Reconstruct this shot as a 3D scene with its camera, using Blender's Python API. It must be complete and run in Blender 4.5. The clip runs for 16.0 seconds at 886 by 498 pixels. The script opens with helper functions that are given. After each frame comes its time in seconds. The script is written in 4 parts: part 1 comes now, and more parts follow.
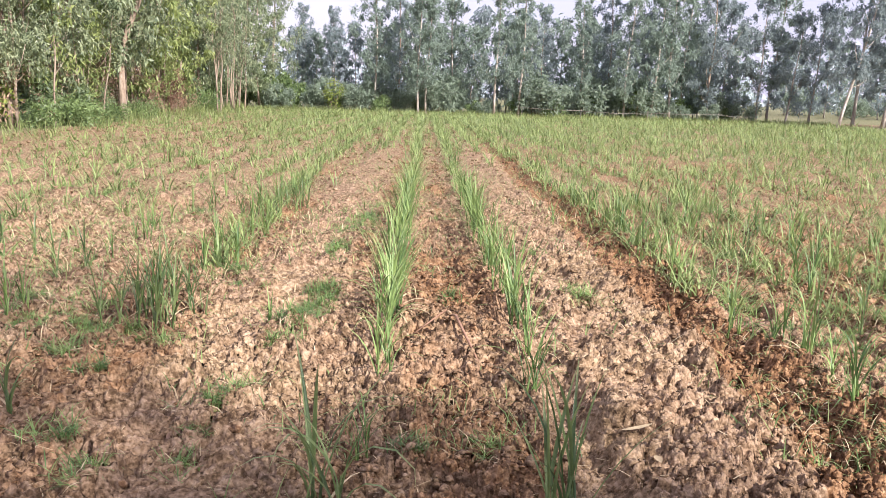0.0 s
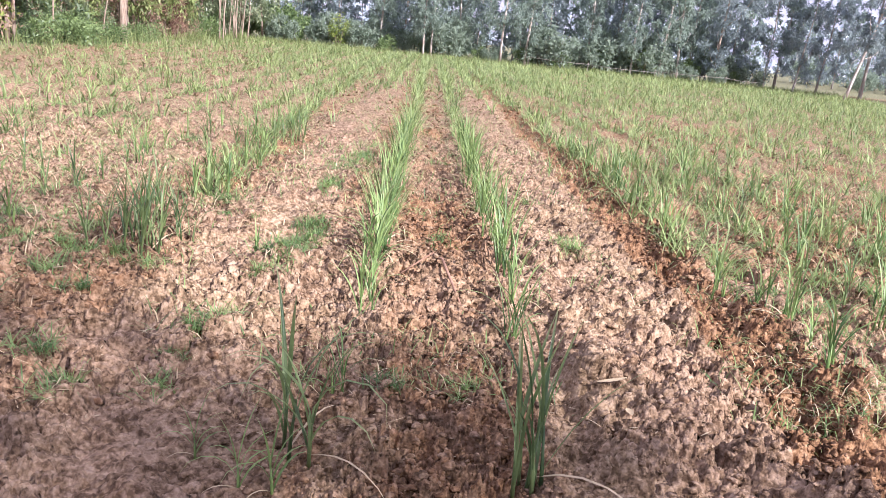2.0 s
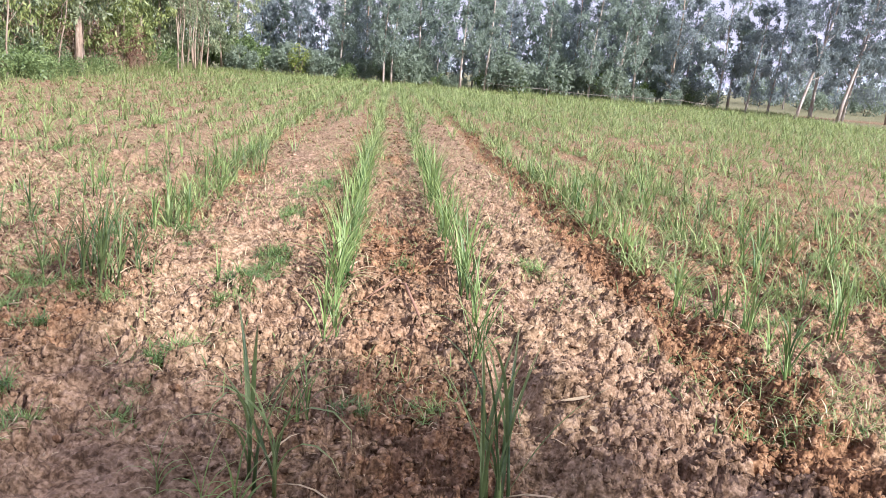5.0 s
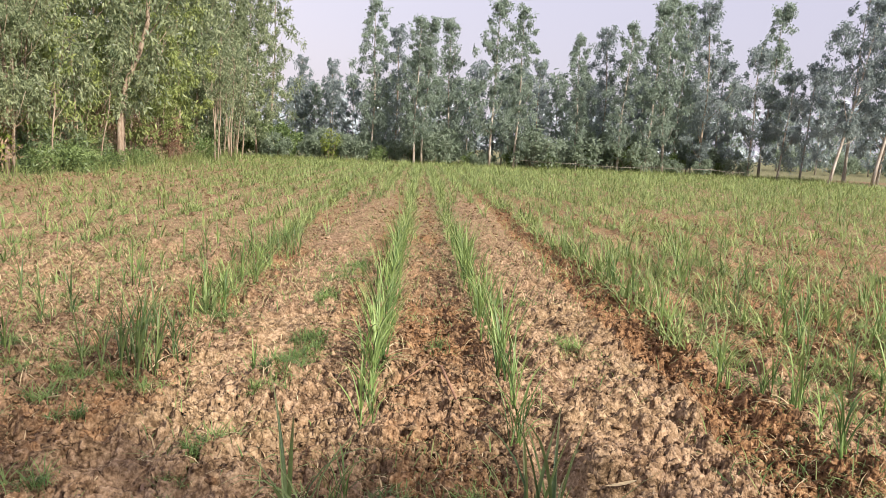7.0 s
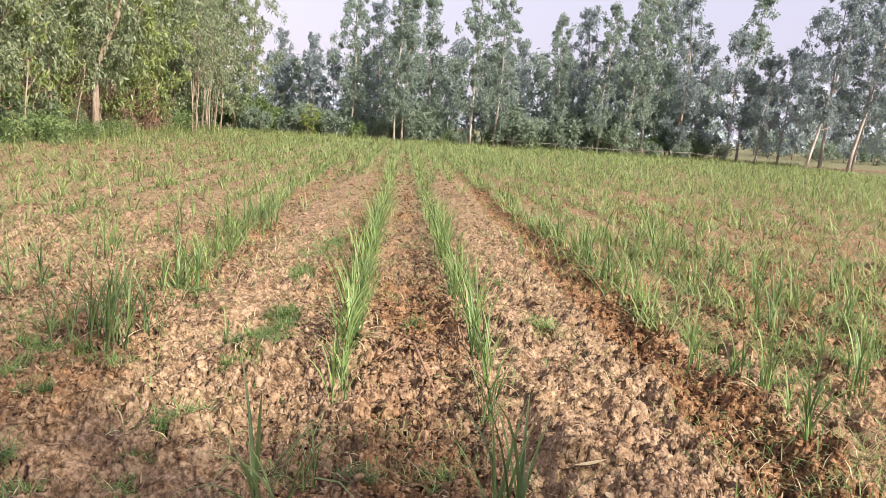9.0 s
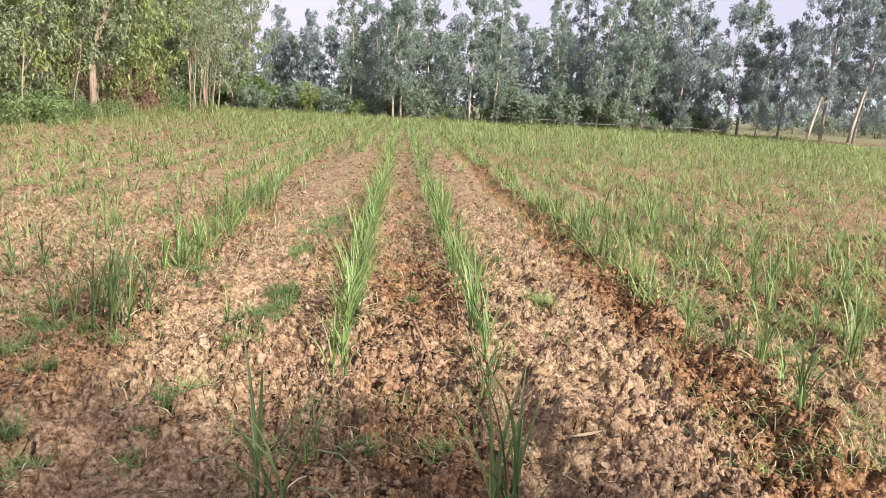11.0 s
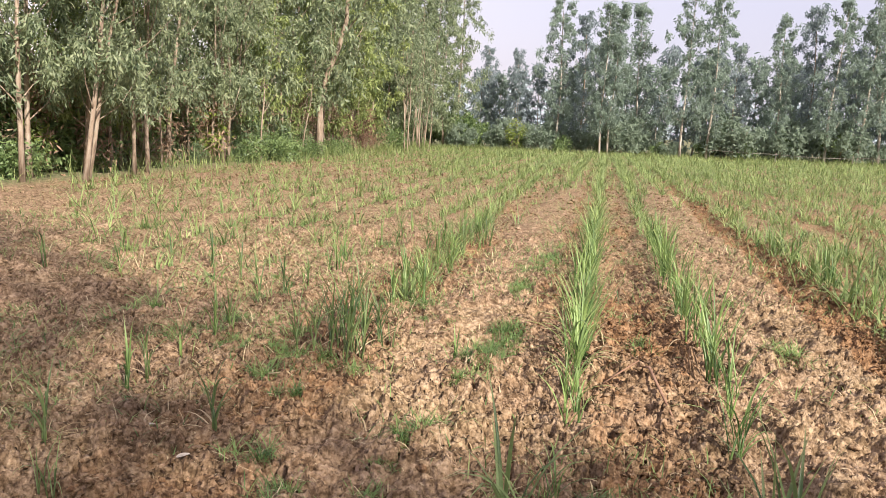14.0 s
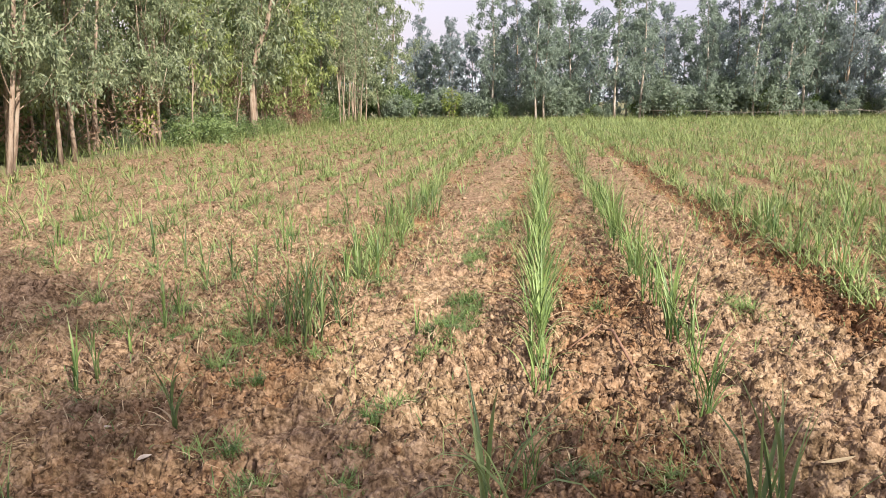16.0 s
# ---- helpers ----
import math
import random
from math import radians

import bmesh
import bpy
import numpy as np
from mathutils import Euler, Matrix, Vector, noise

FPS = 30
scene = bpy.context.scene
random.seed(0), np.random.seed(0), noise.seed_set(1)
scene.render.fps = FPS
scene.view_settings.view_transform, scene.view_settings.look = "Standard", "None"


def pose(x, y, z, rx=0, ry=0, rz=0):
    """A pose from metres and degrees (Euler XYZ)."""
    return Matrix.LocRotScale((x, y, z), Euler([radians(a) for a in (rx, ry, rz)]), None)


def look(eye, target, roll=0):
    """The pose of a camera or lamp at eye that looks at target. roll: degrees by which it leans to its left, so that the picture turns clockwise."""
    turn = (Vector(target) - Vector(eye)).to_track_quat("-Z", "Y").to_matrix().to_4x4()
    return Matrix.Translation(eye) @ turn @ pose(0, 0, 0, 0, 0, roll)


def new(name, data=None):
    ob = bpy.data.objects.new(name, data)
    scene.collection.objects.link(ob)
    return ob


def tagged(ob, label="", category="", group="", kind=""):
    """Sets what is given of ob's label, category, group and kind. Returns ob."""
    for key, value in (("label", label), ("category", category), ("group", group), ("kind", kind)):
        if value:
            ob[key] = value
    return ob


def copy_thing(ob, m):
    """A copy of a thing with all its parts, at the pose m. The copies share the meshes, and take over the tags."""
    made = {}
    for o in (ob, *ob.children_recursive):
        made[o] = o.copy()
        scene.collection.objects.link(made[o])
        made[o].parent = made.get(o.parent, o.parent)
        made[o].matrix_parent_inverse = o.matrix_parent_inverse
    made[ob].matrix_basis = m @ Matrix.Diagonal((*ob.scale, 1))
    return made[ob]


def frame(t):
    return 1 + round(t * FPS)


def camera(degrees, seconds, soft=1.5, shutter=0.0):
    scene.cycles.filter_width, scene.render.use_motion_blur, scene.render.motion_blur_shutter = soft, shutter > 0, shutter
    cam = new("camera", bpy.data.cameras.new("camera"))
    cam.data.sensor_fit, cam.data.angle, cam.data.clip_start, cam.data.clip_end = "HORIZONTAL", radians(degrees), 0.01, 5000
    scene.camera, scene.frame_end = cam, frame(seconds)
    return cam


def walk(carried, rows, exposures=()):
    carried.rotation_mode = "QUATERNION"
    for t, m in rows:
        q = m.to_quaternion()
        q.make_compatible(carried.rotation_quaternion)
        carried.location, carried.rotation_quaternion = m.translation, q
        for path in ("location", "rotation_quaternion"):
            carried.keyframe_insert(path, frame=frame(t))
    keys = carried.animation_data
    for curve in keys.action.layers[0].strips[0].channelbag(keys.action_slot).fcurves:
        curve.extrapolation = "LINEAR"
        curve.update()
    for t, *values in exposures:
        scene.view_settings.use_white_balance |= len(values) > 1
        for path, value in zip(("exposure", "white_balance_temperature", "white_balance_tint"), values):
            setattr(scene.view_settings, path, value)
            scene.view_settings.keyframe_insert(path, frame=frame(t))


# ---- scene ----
cam = camera(59.2, 16.0, soft=0.85)

PATH = [
    (0, (-0.137, 0.075, 1.445), (-0.082, 2.035, 1.051), 1.7),
    (0.5, (-0.119, 0.107, 1.449), (-0.03, 2.055, 1.007), 3.4),
    (1, (-0.083, 0.087, 1.444), (0.029, 2.024, 0.961), 4.7),
    (1.5, (-0.094, 0.094, 1.435), (-0.007, 2.028, 0.935), 5.4),
    (2, (-0.102, 0.088, 1.423), (-0.026, 2.016, 0.897), 5.7),
    (2.5, (-0.075, 0.086, 1.427), (-0.006, 2.013, 0.894), 5.3),
    (3, (-0.094, 0.061, 1.442), (0.065, 1.986, 0.922), 5.2),
    (3.2, (-0.092, 0.042, 1.448), (0.191, 1.957, 0.942), 6.0),
    (5.3, (-0.086, 0.072, 1.422), (0.034, 2.023, 0.999), 3.7),
    (5.5, (-0.091, 0.1, 1.455), (0.015, 2.066, 1.104), 2.5),
    (6, (-0.072, 0.113, 1.449), (0.01, 2.093, 1.178), 1.8),
    (6.5, (-0.073, 0.079, 1.439), (-0.004, 2.059, 1.168), 2.4),
    (7, (-0.09, 0.083, 1.445), (-0.026, 2.064, 1.178), 2.5),
    (7.5, (-0.082, 0.075, 1.443), (-0.017, 2.056, 1.182), 2.6),
    (8, (-0.066, 0.074, 1.439), (0.023, 2.054, 1.174), 3.1),
    (8.5, (-0.068, 0.099, 1.443), (0.045, 2.076, 1.164), 3.5),
    (9, (-0.067, 0.1, 1.443), (0.053, 2.071, 1.124), 3.7),
    (9.2, (-0.062, 0.095, 1.444), (0.057, 2.061, 1.097), 3.7),
    (11.5, (-0.056, 0.056, 1.445), (0.067, 2.017, 1.069), 3.1),
    (12, (-0.056, 0.05, 1.451), (0.066, 2.011, 1.08), 3.1),
    (12.5, (-0.073, 0.063, 1.446), (0.047, 2.026, 1.086), 3.2),
    (13, (-0.2, 0.133, 1.439), (-0.402, 2.094, 1.105), 2.3),
    (13.5, (-0.288, 0.165, 1.432), (-0.672, 2.101, 1.111), 1.9),
    (14, (-0.247, 0.172, 1.435), (-0.636, 2.109, 1.125), 2.2),
    (14.5, (-0.185, 0.141, 1.433), (-0.572, 2.081, 1.134), 2.8),
    (15, (-0.168, 0.121, 1.433), (-0.542, 2.063, 1.137), 2.9),
    (15.5, (-0.194, 0.11, 1.437), (-0.511, 2.063, 1.145), 2.7),
    (16, (-0.338, 0.255, 1.428), (-0.58, 2.204, 1.05), -0.6),
]
walk(cam, [(t, look(eye, target, roll)) for t, eye, target, roll in PATH], ((0, 0.95, 5760, 19), (1.0, 1.03, 5580, 23), (2.0, 1.12, 5400, 26), (2.8, 1.12, 5370, 27), (3.2, 0.97, 5400, 26), (5.3, 0.94, 5520, 20), (6, 0.6, 6250, 14), (7.5, 0.6, 6250, 14), (8.5, 0.63, 6250, 14), (9, 0.76, 6150, 16),
      (11.5, 0.79, 6000, 16), (12.5, 0.75, 6050, 16), (13.5, 0.71, 6150, 14), (16, 0.73, 6150, 15)))

# ---- world, sun ----
SUN_AZ, SUN_EL = radians(221), radians(36)
world = bpy.data.worlds.new("world")
scene.world = world
world.use_nodes = True
wn = world.node_tree.nodes
wl = world.node_tree.links
sky = wn.new("ShaderNodeTexSky")
sky.sky_type = "NISHITA"
sky.sun_disc = False
sky.sun_elevation = SUN_EL
sky.sun_rotation = math.pi - SUN_AZ
sky.air_density, sky.dust_density, sky.ozone_density = 1.2, 3.0, 3.0
hazy = wn.new("ShaderNodeMix")
hazy.data_type = "RGBA"
hazy.inputs[0].default_value = 0.7
hazy.inputs[7].default_value = (7.8, 7.2, 8.2, 1)
wl.new(sky.outputs[0], hazy.inputs[6])
wl.new(hazy.outputs[2], wn["Background"].inputs[0])
wn["Background"].inputs[1].default_value = 0.072

sun = new("sun", bpy.data.lights.new("sun", "SUN"))
sun.data.energy, sun.data.angle, sun.data.color = 5.5, radians(1.2), (1.0, 0.92, 0.78)
to_sun = Vector((math.sin(SUN_AZ) * -1 * math.cos(SUN_EL), math.cos(SUN_AZ) * math.cos(SUN_EL), math.sin(SUN_EL)))
sun.matrix_basis = look(to_sun * 50, (0, 0, 0))


# ---- materials ----
def material(name):
    m = bpy.data.materials.new(name)
    m.use_nodes = True
    n = m.node_tree.nodes
    return m, n, m.node_tree.links, n["Principled BSDF"]


def ramp(n, l, source, stops):
    r = n.new("ShaderNodeValToRGB")
    e = r.color_ramp.elements
    while len(e) < len(stops):
        e.new(0.5)
    for el, (at, c) in zip(e, stops):
        el.position, el.color = at, (*c, 1)
    l.new(source, r.inputs[0])
    return r.outputs[0]


def noise_tex(n, l, scale, detail=4.0, rough=0.6, vector=None):
    t = n.new("ShaderNodeTexNoise")
    t.inputs["Scale"].default_value, t.inputs["Detail"].default_value, t.inputs["Roughness"].default_value = scale, detail, rough
    if vector is not None:
        l.new(vector, t.inputs["Vector"])
    return t.outputs["Fac"]


def mixed(n, l, fac, a, b, kind="MIX"):
    m = n.new("ShaderNodeMix")
    m.data_type, m.blend_type = "RGBA", kind
    for i, v in ((0, fac), (6, a), (7, b)):
        if isinstance(v, (int, float)):
            m.inputs[i].default_value = v
        elif isinstance(v, tuple):
            m.inputs[i].default_value = (*v, 1)
        else:
            l.new(v, m.inputs[i])
    return m.outputs[2]


def maths(n, l, op, a, b):
    m = n.new("ShaderNodeMath")
    m.operation = op
    for i, v in ((0, a), (1, b)):
        if isinstance(v, (int, float)):
            m.inputs[i].default_value = v
        else:
            l.new(v, m.inputs[i])
    return m.outputs[0]


def attribute(n, name):
    a = n.new("ShaderNodeAttribute")
    a.attribute_name = name
    return a.outputs["Fac"]


def voronoi(n, l, where, scale):
    t = n.new("ShaderNodeTexVoronoi")
    t.inputs["Scale"].default_value = scale
    l.new(where, t.inputs["Vector"])
    split = n.new("ShaderNodeSeparateColor")
    l.new(t.outputs["Color"], split.inputs[0])
    return t.outputs["Distance"], split.outputs[0]


def soil_material():
    m, n, l, b = material("soil")
    where = n.new("ShaderNodeNewGeometry").outputs["Position"]
    fine = noise_tex(n, l, 85, 1, 0.5, where)
    grain = noise_tex(n, l, 30, 2, 0.55, where)
    mid = noise_tex(n, l, 7, 3, 0.6, where)
    large = noise_tex(n, l, 1.2, 3, 0.5, where)
    crumb, crumb_pick = voronoi(n, l, where, 58)
    clod, clod_pick = voronoi(n, l, where, 24)
    tone = maths(n, l, "ADD", maths(n, l, "MULTIPLY", grain, 0.5), maths(n, l, "MULTIPLY", mid, 0.3))
    tone = maths(n, l, "ADD", tone, maths(n, l, "MULTIPLY", fine, 0.2))
    dry = ramp(n, l, tone, ((0.41, (0.124, 0.083, 0.044)), (0.5, (0.28, 0.193, 0.108)), (0.6, (0.41, 0.302, 0.186))))
    moist = ramp(n, l, tone, ((0.41, (0.095, 0.052, 0.028)), (0.5, (0.205, 0.112, 0.054)), (0.61, (0.355, 0.218, 0.119))))
    red = ramp(n, l, tone, ((0.41, (0.12, 0.073, 0.041)), (0.5, (0.272, 0.18, 0.11)), (0.61, (0.41, 0.288, 0.189))))
    dry = mixed(n, l, ramp(n, l, large, ((0.34, (0.1, 0.1, 0.1)), (0.58, (0.9, 0.9, 0.9)))), dry, red)
    damp = maths(n, l, "ADD", attribute(n, "moist"), maths(n, l, "MULTIPLY", maths(n, l, "SUBTRACT", mid, 0.5), 1.5))
    damp = ramp(n, l, damp, ((0.28, (0, 0, 0)), (0.75, (1, 1, 1))))
    field = mixed(n, l, damp, dry, moist)
    pick = maths(n, l, "ADD", maths(n, l, "MULTIPLY", crumb_pick, 0.45), maths(n, l, "MULTIPLY", clod_pick, 0.55))
    field = mixed(n, l, 1.0, field, ramp(n, l, pick, ((0.15, (0.64, 0.62, 0.6)), (0.5, (0.97, 0.96, 0.95)), (0.85, (1.16, 1.16, 1.15)))), "MULTIPLY")
    turf = ramp(n, l, mid, ((0.3, (0.09, 0.11, 0.05)), (0.55, (0.2, 0.19, 0.1)), (0.75, (0.32, 0.25, 0.15))))
    col = mixed(n, l, attribute(n, "turf"), field, turf)
    l.new(col, b.inputs["Base Color"])
    b.inputs["Roughness"].default_value = 0.95
    b.inputs["Specular IOR Level"].default_value = 0.12
    relief = maths(n, l, "ADD", maths(n, l, "MULTIPLY", crumb, -0.7), maths(n, l, "MULTIPLY", fine, 0.25))
    relief = maths(n, l, "ADD", relief, maths(n, l, "MULTIPLY", grain, 1.2))
    relief = maths(n, l, "ADD", relief, maths(n, l, "MULTIPLY", clod, -1.2))
    bump = n.new("ShaderNodeBump")
    bump.inputs["Strength"].default_value, bump.inputs["Distance"].default_value = 0.8, 0.014
    l.new(relief, bump.inputs["Height"])
    l.new(bump.outputs[0], b.inputs["Normal"])
    return m


def leaf_material(name, dark, bright, tip=None, rough=0.5, through_light=0.3, patch=0.9, uneven=0.95):
    """A leaf: varies from leaf to leaf and from clump to clump, and lets some light through."""
    m, n, l, b = material(name)
    geo = n.new("ShaderNodeNewGeometry")
    info = n.new("ShaderNodeObjectInfo")
    pick = maths(n, l, "FRACT", maths(n, l, "ADD", geo.outputs["Random Per Island"], info.outputs["Random"]), 0)
    clump = noise_tex(n, l, patch, 3, 0.6, geo.outputs["Position"])
    pick = maths(n, l, "ADD", maths(n, l, "MULTIPLY", pick, 0.65), maths(n, l, "MULTIPLY", maths(n, l, "SUBTRACT", clump, 0.5 - 0.171 / uneven), uneven))
    col = ramp(n, l, pick, ((0.1, dark), (0.9, bright)))
    if tip:
        s = ramp(n, l, attribute(n, "along"), ((0.6, (0, 0, 0)), (1.0, (0.7, 0.7, 0.7))))
        col = mixed(n, l, s, col, tip)
    grain = noise_tex(n, l, 40, 3, 0.6, geo.outputs["Position"])
    col = mixed(n, l, 0.35, col, ramp(n, l, grain, ((0.3, (0.55, 0.55, 0.5)), (0.7, (1, 1, 1)))), "MULTIPLY")
    l.new(col, b.inputs["Base Color"])
    b.inputs["Roughness"].default_value = rough
    b.inputs["Specular IOR Level"].default_value = 0.4
    t = n.new("ShaderNodeBsdfTranslucent")
    l.new(col, t.inputs[0])
    s = n.new("ShaderNodeMixShader")
    s.inputs[0].default_value = through_light
    l.new(b.outputs[0], s.inputs[1])
    l.new(t.outputs[0], s.inputs[2])
    l.new(s.outputs[0], n["Material Output"].inputs[0])
    return m


def bark_material(name, pale, brown, dark):
    m, n, l, b = material(name)
    tc = n.new("ShaderNodeTexCoord")
    mp = n.new("ShaderNodeMapping")
    mp.inputs["Scale"].default_value = (5, 5, 0.9)
    l.new(tc.outputs["Object"], mp.inputs[0])
    long = noise_tex(n, l, 1.6, 6, 0.7, mp.outputs[0])
    fine = noise_tex(n, l, 30, 4, 0.6, tc.outputs["Object"])
    col = ramp(n, l, long, ((0.33, dark), (0.46, brown), (0.62, pale)))
    col = mixed(n, l, 0.4, col, ramp(n, l, fine, ((0.3, (0.6, 0.6, 0.6)), (0.7, (1, 1, 1)))), "MULTIPLY")
    l.new(col, b.inputs["Base Color"])
    b.inputs["Roughness"].default_value = 0.85
    bump = n.new("ShaderNodeBump")
    bump.inputs["Strength"].default_value, bump.inputs["Distance"].default_value = 0.5, 0.03
    l.new(long, bump.inputs["Height"])
    l.new(bump.outputs[0], b.inputs["Normal"])
    return m


def plain_material(name, a, c, scale, rough=0.9):
    m, n, l, b = material(name)
    where = n.new("ShaderNodeNewGeometry").outputs["Position"]
    col = ramp(n, l, noise_tex(n, l, scale, 5, 0.65, where), ((0.3, a), (0.7, c)))
    l.new(col, b.inputs["Base Color"])
    b.inputs["Roughness"].default_value = rough
    return m


SOIL = soil_material()
CANE = leaf_material("cane_leaf", (0.085, 0.16, 0.045), (0.32, 0.44, 0.135), (0.48, 0.49, 0.21), 0.42, 0.35, 2.6, 2.0)
CANE_PALE = leaf_material("pale_cane_leaf", (0.12, 0.19, 0.055), (0.41, 0.5, 0.18), (0.54, 0.56, 0.27), 0.5, 0.38, 2.6, 2.0)
CANE_DARK = leaf_material("dark_cane_leaf", (0.075, 0.13, 0.045), (0.28, 0.36, 0.13), (0.44, 0.43, 0.2), 0.42, 0.35, 2.6, 2.0)
WEED_PALE = leaf_material("pale_weed_leaf", (0.13, 0.19, 0.058), (0.4, 0.45, 0.17), None, 0.55, 0.38, 2.6, 2.0)
WEED = leaf_material("weed_leaf", (0.085, 0.165, 0.045), (0.29, 0.4, 0.125), None, 0.5, 0.35, 2.6, 2.0)
STRAW = leaf_material("dry_leaf", (0.38, 0.27, 0.14), (0.68, 0.55, 0.34), None, 0.7, 0.2)
GUM = leaf_material("gum_leaf", (0.125, 0.175, 0.095), (0.5, 0.555, 0.325), None, 0.42, 0.45)
# grey-green leaf of the far trees, lightened so its colour carries the haze
GUM_FAR_HAZE = leaf_material("hazed_grey_gum_leaf", (0.275, 0.34, 0.275), (0.45, 0.54, 0.435), None, 0.6, 0.64)
GUM_LIME = leaf_material("young_gum_leaf", (0.15, 0.21, 0.07), (0.49, 0.55, 0.2), None, 0.45, 0.45)
# same for the bluer far trees: the blue and the paleness are painted haze
GUM_HAZE_BLUE = leaf_material("haze_blue_gum_leaf", (0.28, 0.335, 0.325), (0.42, 0.485, 0.47), None, 0.6, 0.64)
BUSH = leaf_material("bush_leaf", (0.085, 0.14, 0.05), (0.32, 0.42, 0.16), None, 0.45, 0.38)
BUSH_GREY = leaf_material("grey_bush_leaf", (0.09, 0.14, 0.07), (0.33, 0.41, 0.2), None, 0.42, 0.4)
# far bushes, with haze mixed into the leaf colour
BUSH_HAZE_BLUE = leaf_material("haze_blue_bush_leaf", (0.24, 0.3, 0.22), (0.42, 0.5, 0.37), None, 0.6, 0.58)
BUSH_LIME = leaf_material("lime_bush_leaf", (0.14, 0.2, 0.04), (0.4, 0.46, 0.1), None, 0.5, 0.38)
DEAD = leaf_material("withered_leaf", (0.19, 0.115, 0.075), (0.45, 0.31, 0.2), None, 0.8, 0.15)
RUST = leaf_material("rusty_withered_leaf", (0.13, 0.07, 0.045), (0.42, 0.26, 0.17), None, 0.8, 0.2)
BARK = bark_material("gum_bark", (0.44, 0.36, 0.27), (0.31, 0.225, 0.155), (0.1, 0.068, 0.046))
BARK_PALE = bark_material("pale_gum_bark", (0.6, 0.55, 0.48), (0.42, 0.35, 0.28), (0.17, 0.13, 0.1))
WOOD = plain_material("dry_wood", (0.17, 0.09, 0.055), (0.36, 0.21, 0.13), 25)
BAMBOO = plain_material("bamboo", (0.17, 0.15, 0.12), (0.29, 0.26, 0.21), 6, 0.7)
PAPER = plain_material("bleached_leaf", (0.38, 0.31, 0.24), (0.56, 0.48, 0.4), 30)


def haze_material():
    """Woods at the edge of sight, the haze put into pale colour and a faint glow."""
    m, n, l, b = material("hazed_woods")
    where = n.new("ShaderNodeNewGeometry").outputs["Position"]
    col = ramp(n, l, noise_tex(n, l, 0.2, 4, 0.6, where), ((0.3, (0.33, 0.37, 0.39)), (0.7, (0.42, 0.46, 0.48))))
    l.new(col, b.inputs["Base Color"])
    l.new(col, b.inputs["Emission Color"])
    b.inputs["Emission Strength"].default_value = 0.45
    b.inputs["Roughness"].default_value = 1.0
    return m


HAZE = haze_material()


# ---- mesh helpers ----
rng = np.random.default_rng(7)


def mesh_np(name, v, f, mat, attrs=(), smooth=False):
    v, f = np.asarray(v, np.float32), np.asarray(f, np.int32)
    me = bpy.data.meshes.new(name)
    me.vertices.add(len(v))
    me.vertices.foreach_set("co", v.ravel())
    me.loops.add(f.size)
    me.loops.foreach_set("vertex_index", f.ravel())
    me.polygons.add(len(f))
    me.polygons.foreach_set("loop_start", np.arange(0, f.size, f.shape[1], dtype=np.int32))
    if smooth:
        me.polygons.foreach_set("use_smooth", np.ones(len(f), bool))
    for key, values in attrs:
        a = me.attributes.new(key, "FLOAT", "POINT")
        a.data.foreach_set("value", np.asarray(values, np.float32).ravel())
    me.materials.append(mat)
    me.update(calc_edges=True)
    return me


def part(name, me, parent, label="", kind=""):
    ob = new(name, me)
    ob.parent = parent
    return tagged(ob, label, kind=kind) if label or kind else ob


def thing(name, label, category, group="", kind=""):
    return tagged(new(name), label, category, group, kind)


def place(ob, x, y, z, turn=0.0, size=1.0, lean_x=0.0, lean_y=0.0):
    """The first call puts ob itself there, the later ones copies of it."""
    m = Matrix.Translation((x, y, z)) @ pose(0, 0, 0, lean_x, lean_y, 0) @ pose(0, 0, 0, 0, 0, turn) @ Matrix.Scale(size, 4)
    if "put" not in ob:
        ob["put"] = 1
        ob.matrix_basis = m
        return ob
    return copy_thing(ob, m @ Matrix.Scale(1 / ob.scale[0], 4))


def hashed(ix, iy, seed):
    h = (ix.astype(np.int64) * 374761393 + iy.astype(np.int64) * 668265263 + seed * 1442695041) & 0xFFFFFFFF
    h = ((h ^ (h >> 13)) * 1274126177) & 0xFFFFFFFF
    h = ((h ^ (h >> 16)) * 2246822519) & 0xFFFFFFFF
    return ((h ^ (h >> 15)) & 0xFFFFFF) / float(0x1000000)


def vnoise(x, y, seed):
    ix, iy = np.floor(x), np.floor(y)
    u, w = x - ix, y - iy
    u, w = u * u * (3 - 2 * u), w * w * (3 - 2 * w)
    a, b = hashed(ix, iy, seed), hashed(ix + 1, iy, seed)
    c, d = hashed(ix, iy + 1, seed), hashed(ix + 1, iy + 1, seed)
    return (a + (b - a) * u) * (1 - w) + (c + (d - c) * u) * w


def fbm(x, y, seed, octaves=4):
    total, amp = 0, 0.5
    for k in range(octaves):
        total = total + amp * vnoise(x * 2 ** k, y * 2 ** k, seed + k)
        amp *= 0.5
    return total / (1 - 0.5 ** octaves)


def lumps(x, y, seed):
    """Rounded clods, one in each cell, of uneven size: 0 to 1."""
    ix, iy = np.floor(x), np.floor(y)
    best = np.zeros_like(x)
    for dx in (-1, 0, 1):
        for dy in (-1, 0, 1):
            cx, cy = ix + dx, iy + dy
            px, py = cx + hashed(cx, cy, seed), cy + hashed(cx, cy, seed + 11)
            r = 0.25 + 0.6 * hashed(cx, cy, seed + 23)
            d = 1 - ((x - px) ** 2 + (y - py) ** 2) / r ** 2
            best = np.maximum(best, np.clip(d, 0, 1) ** 0.62 * r)
    return np.maximum(best, 0.24)


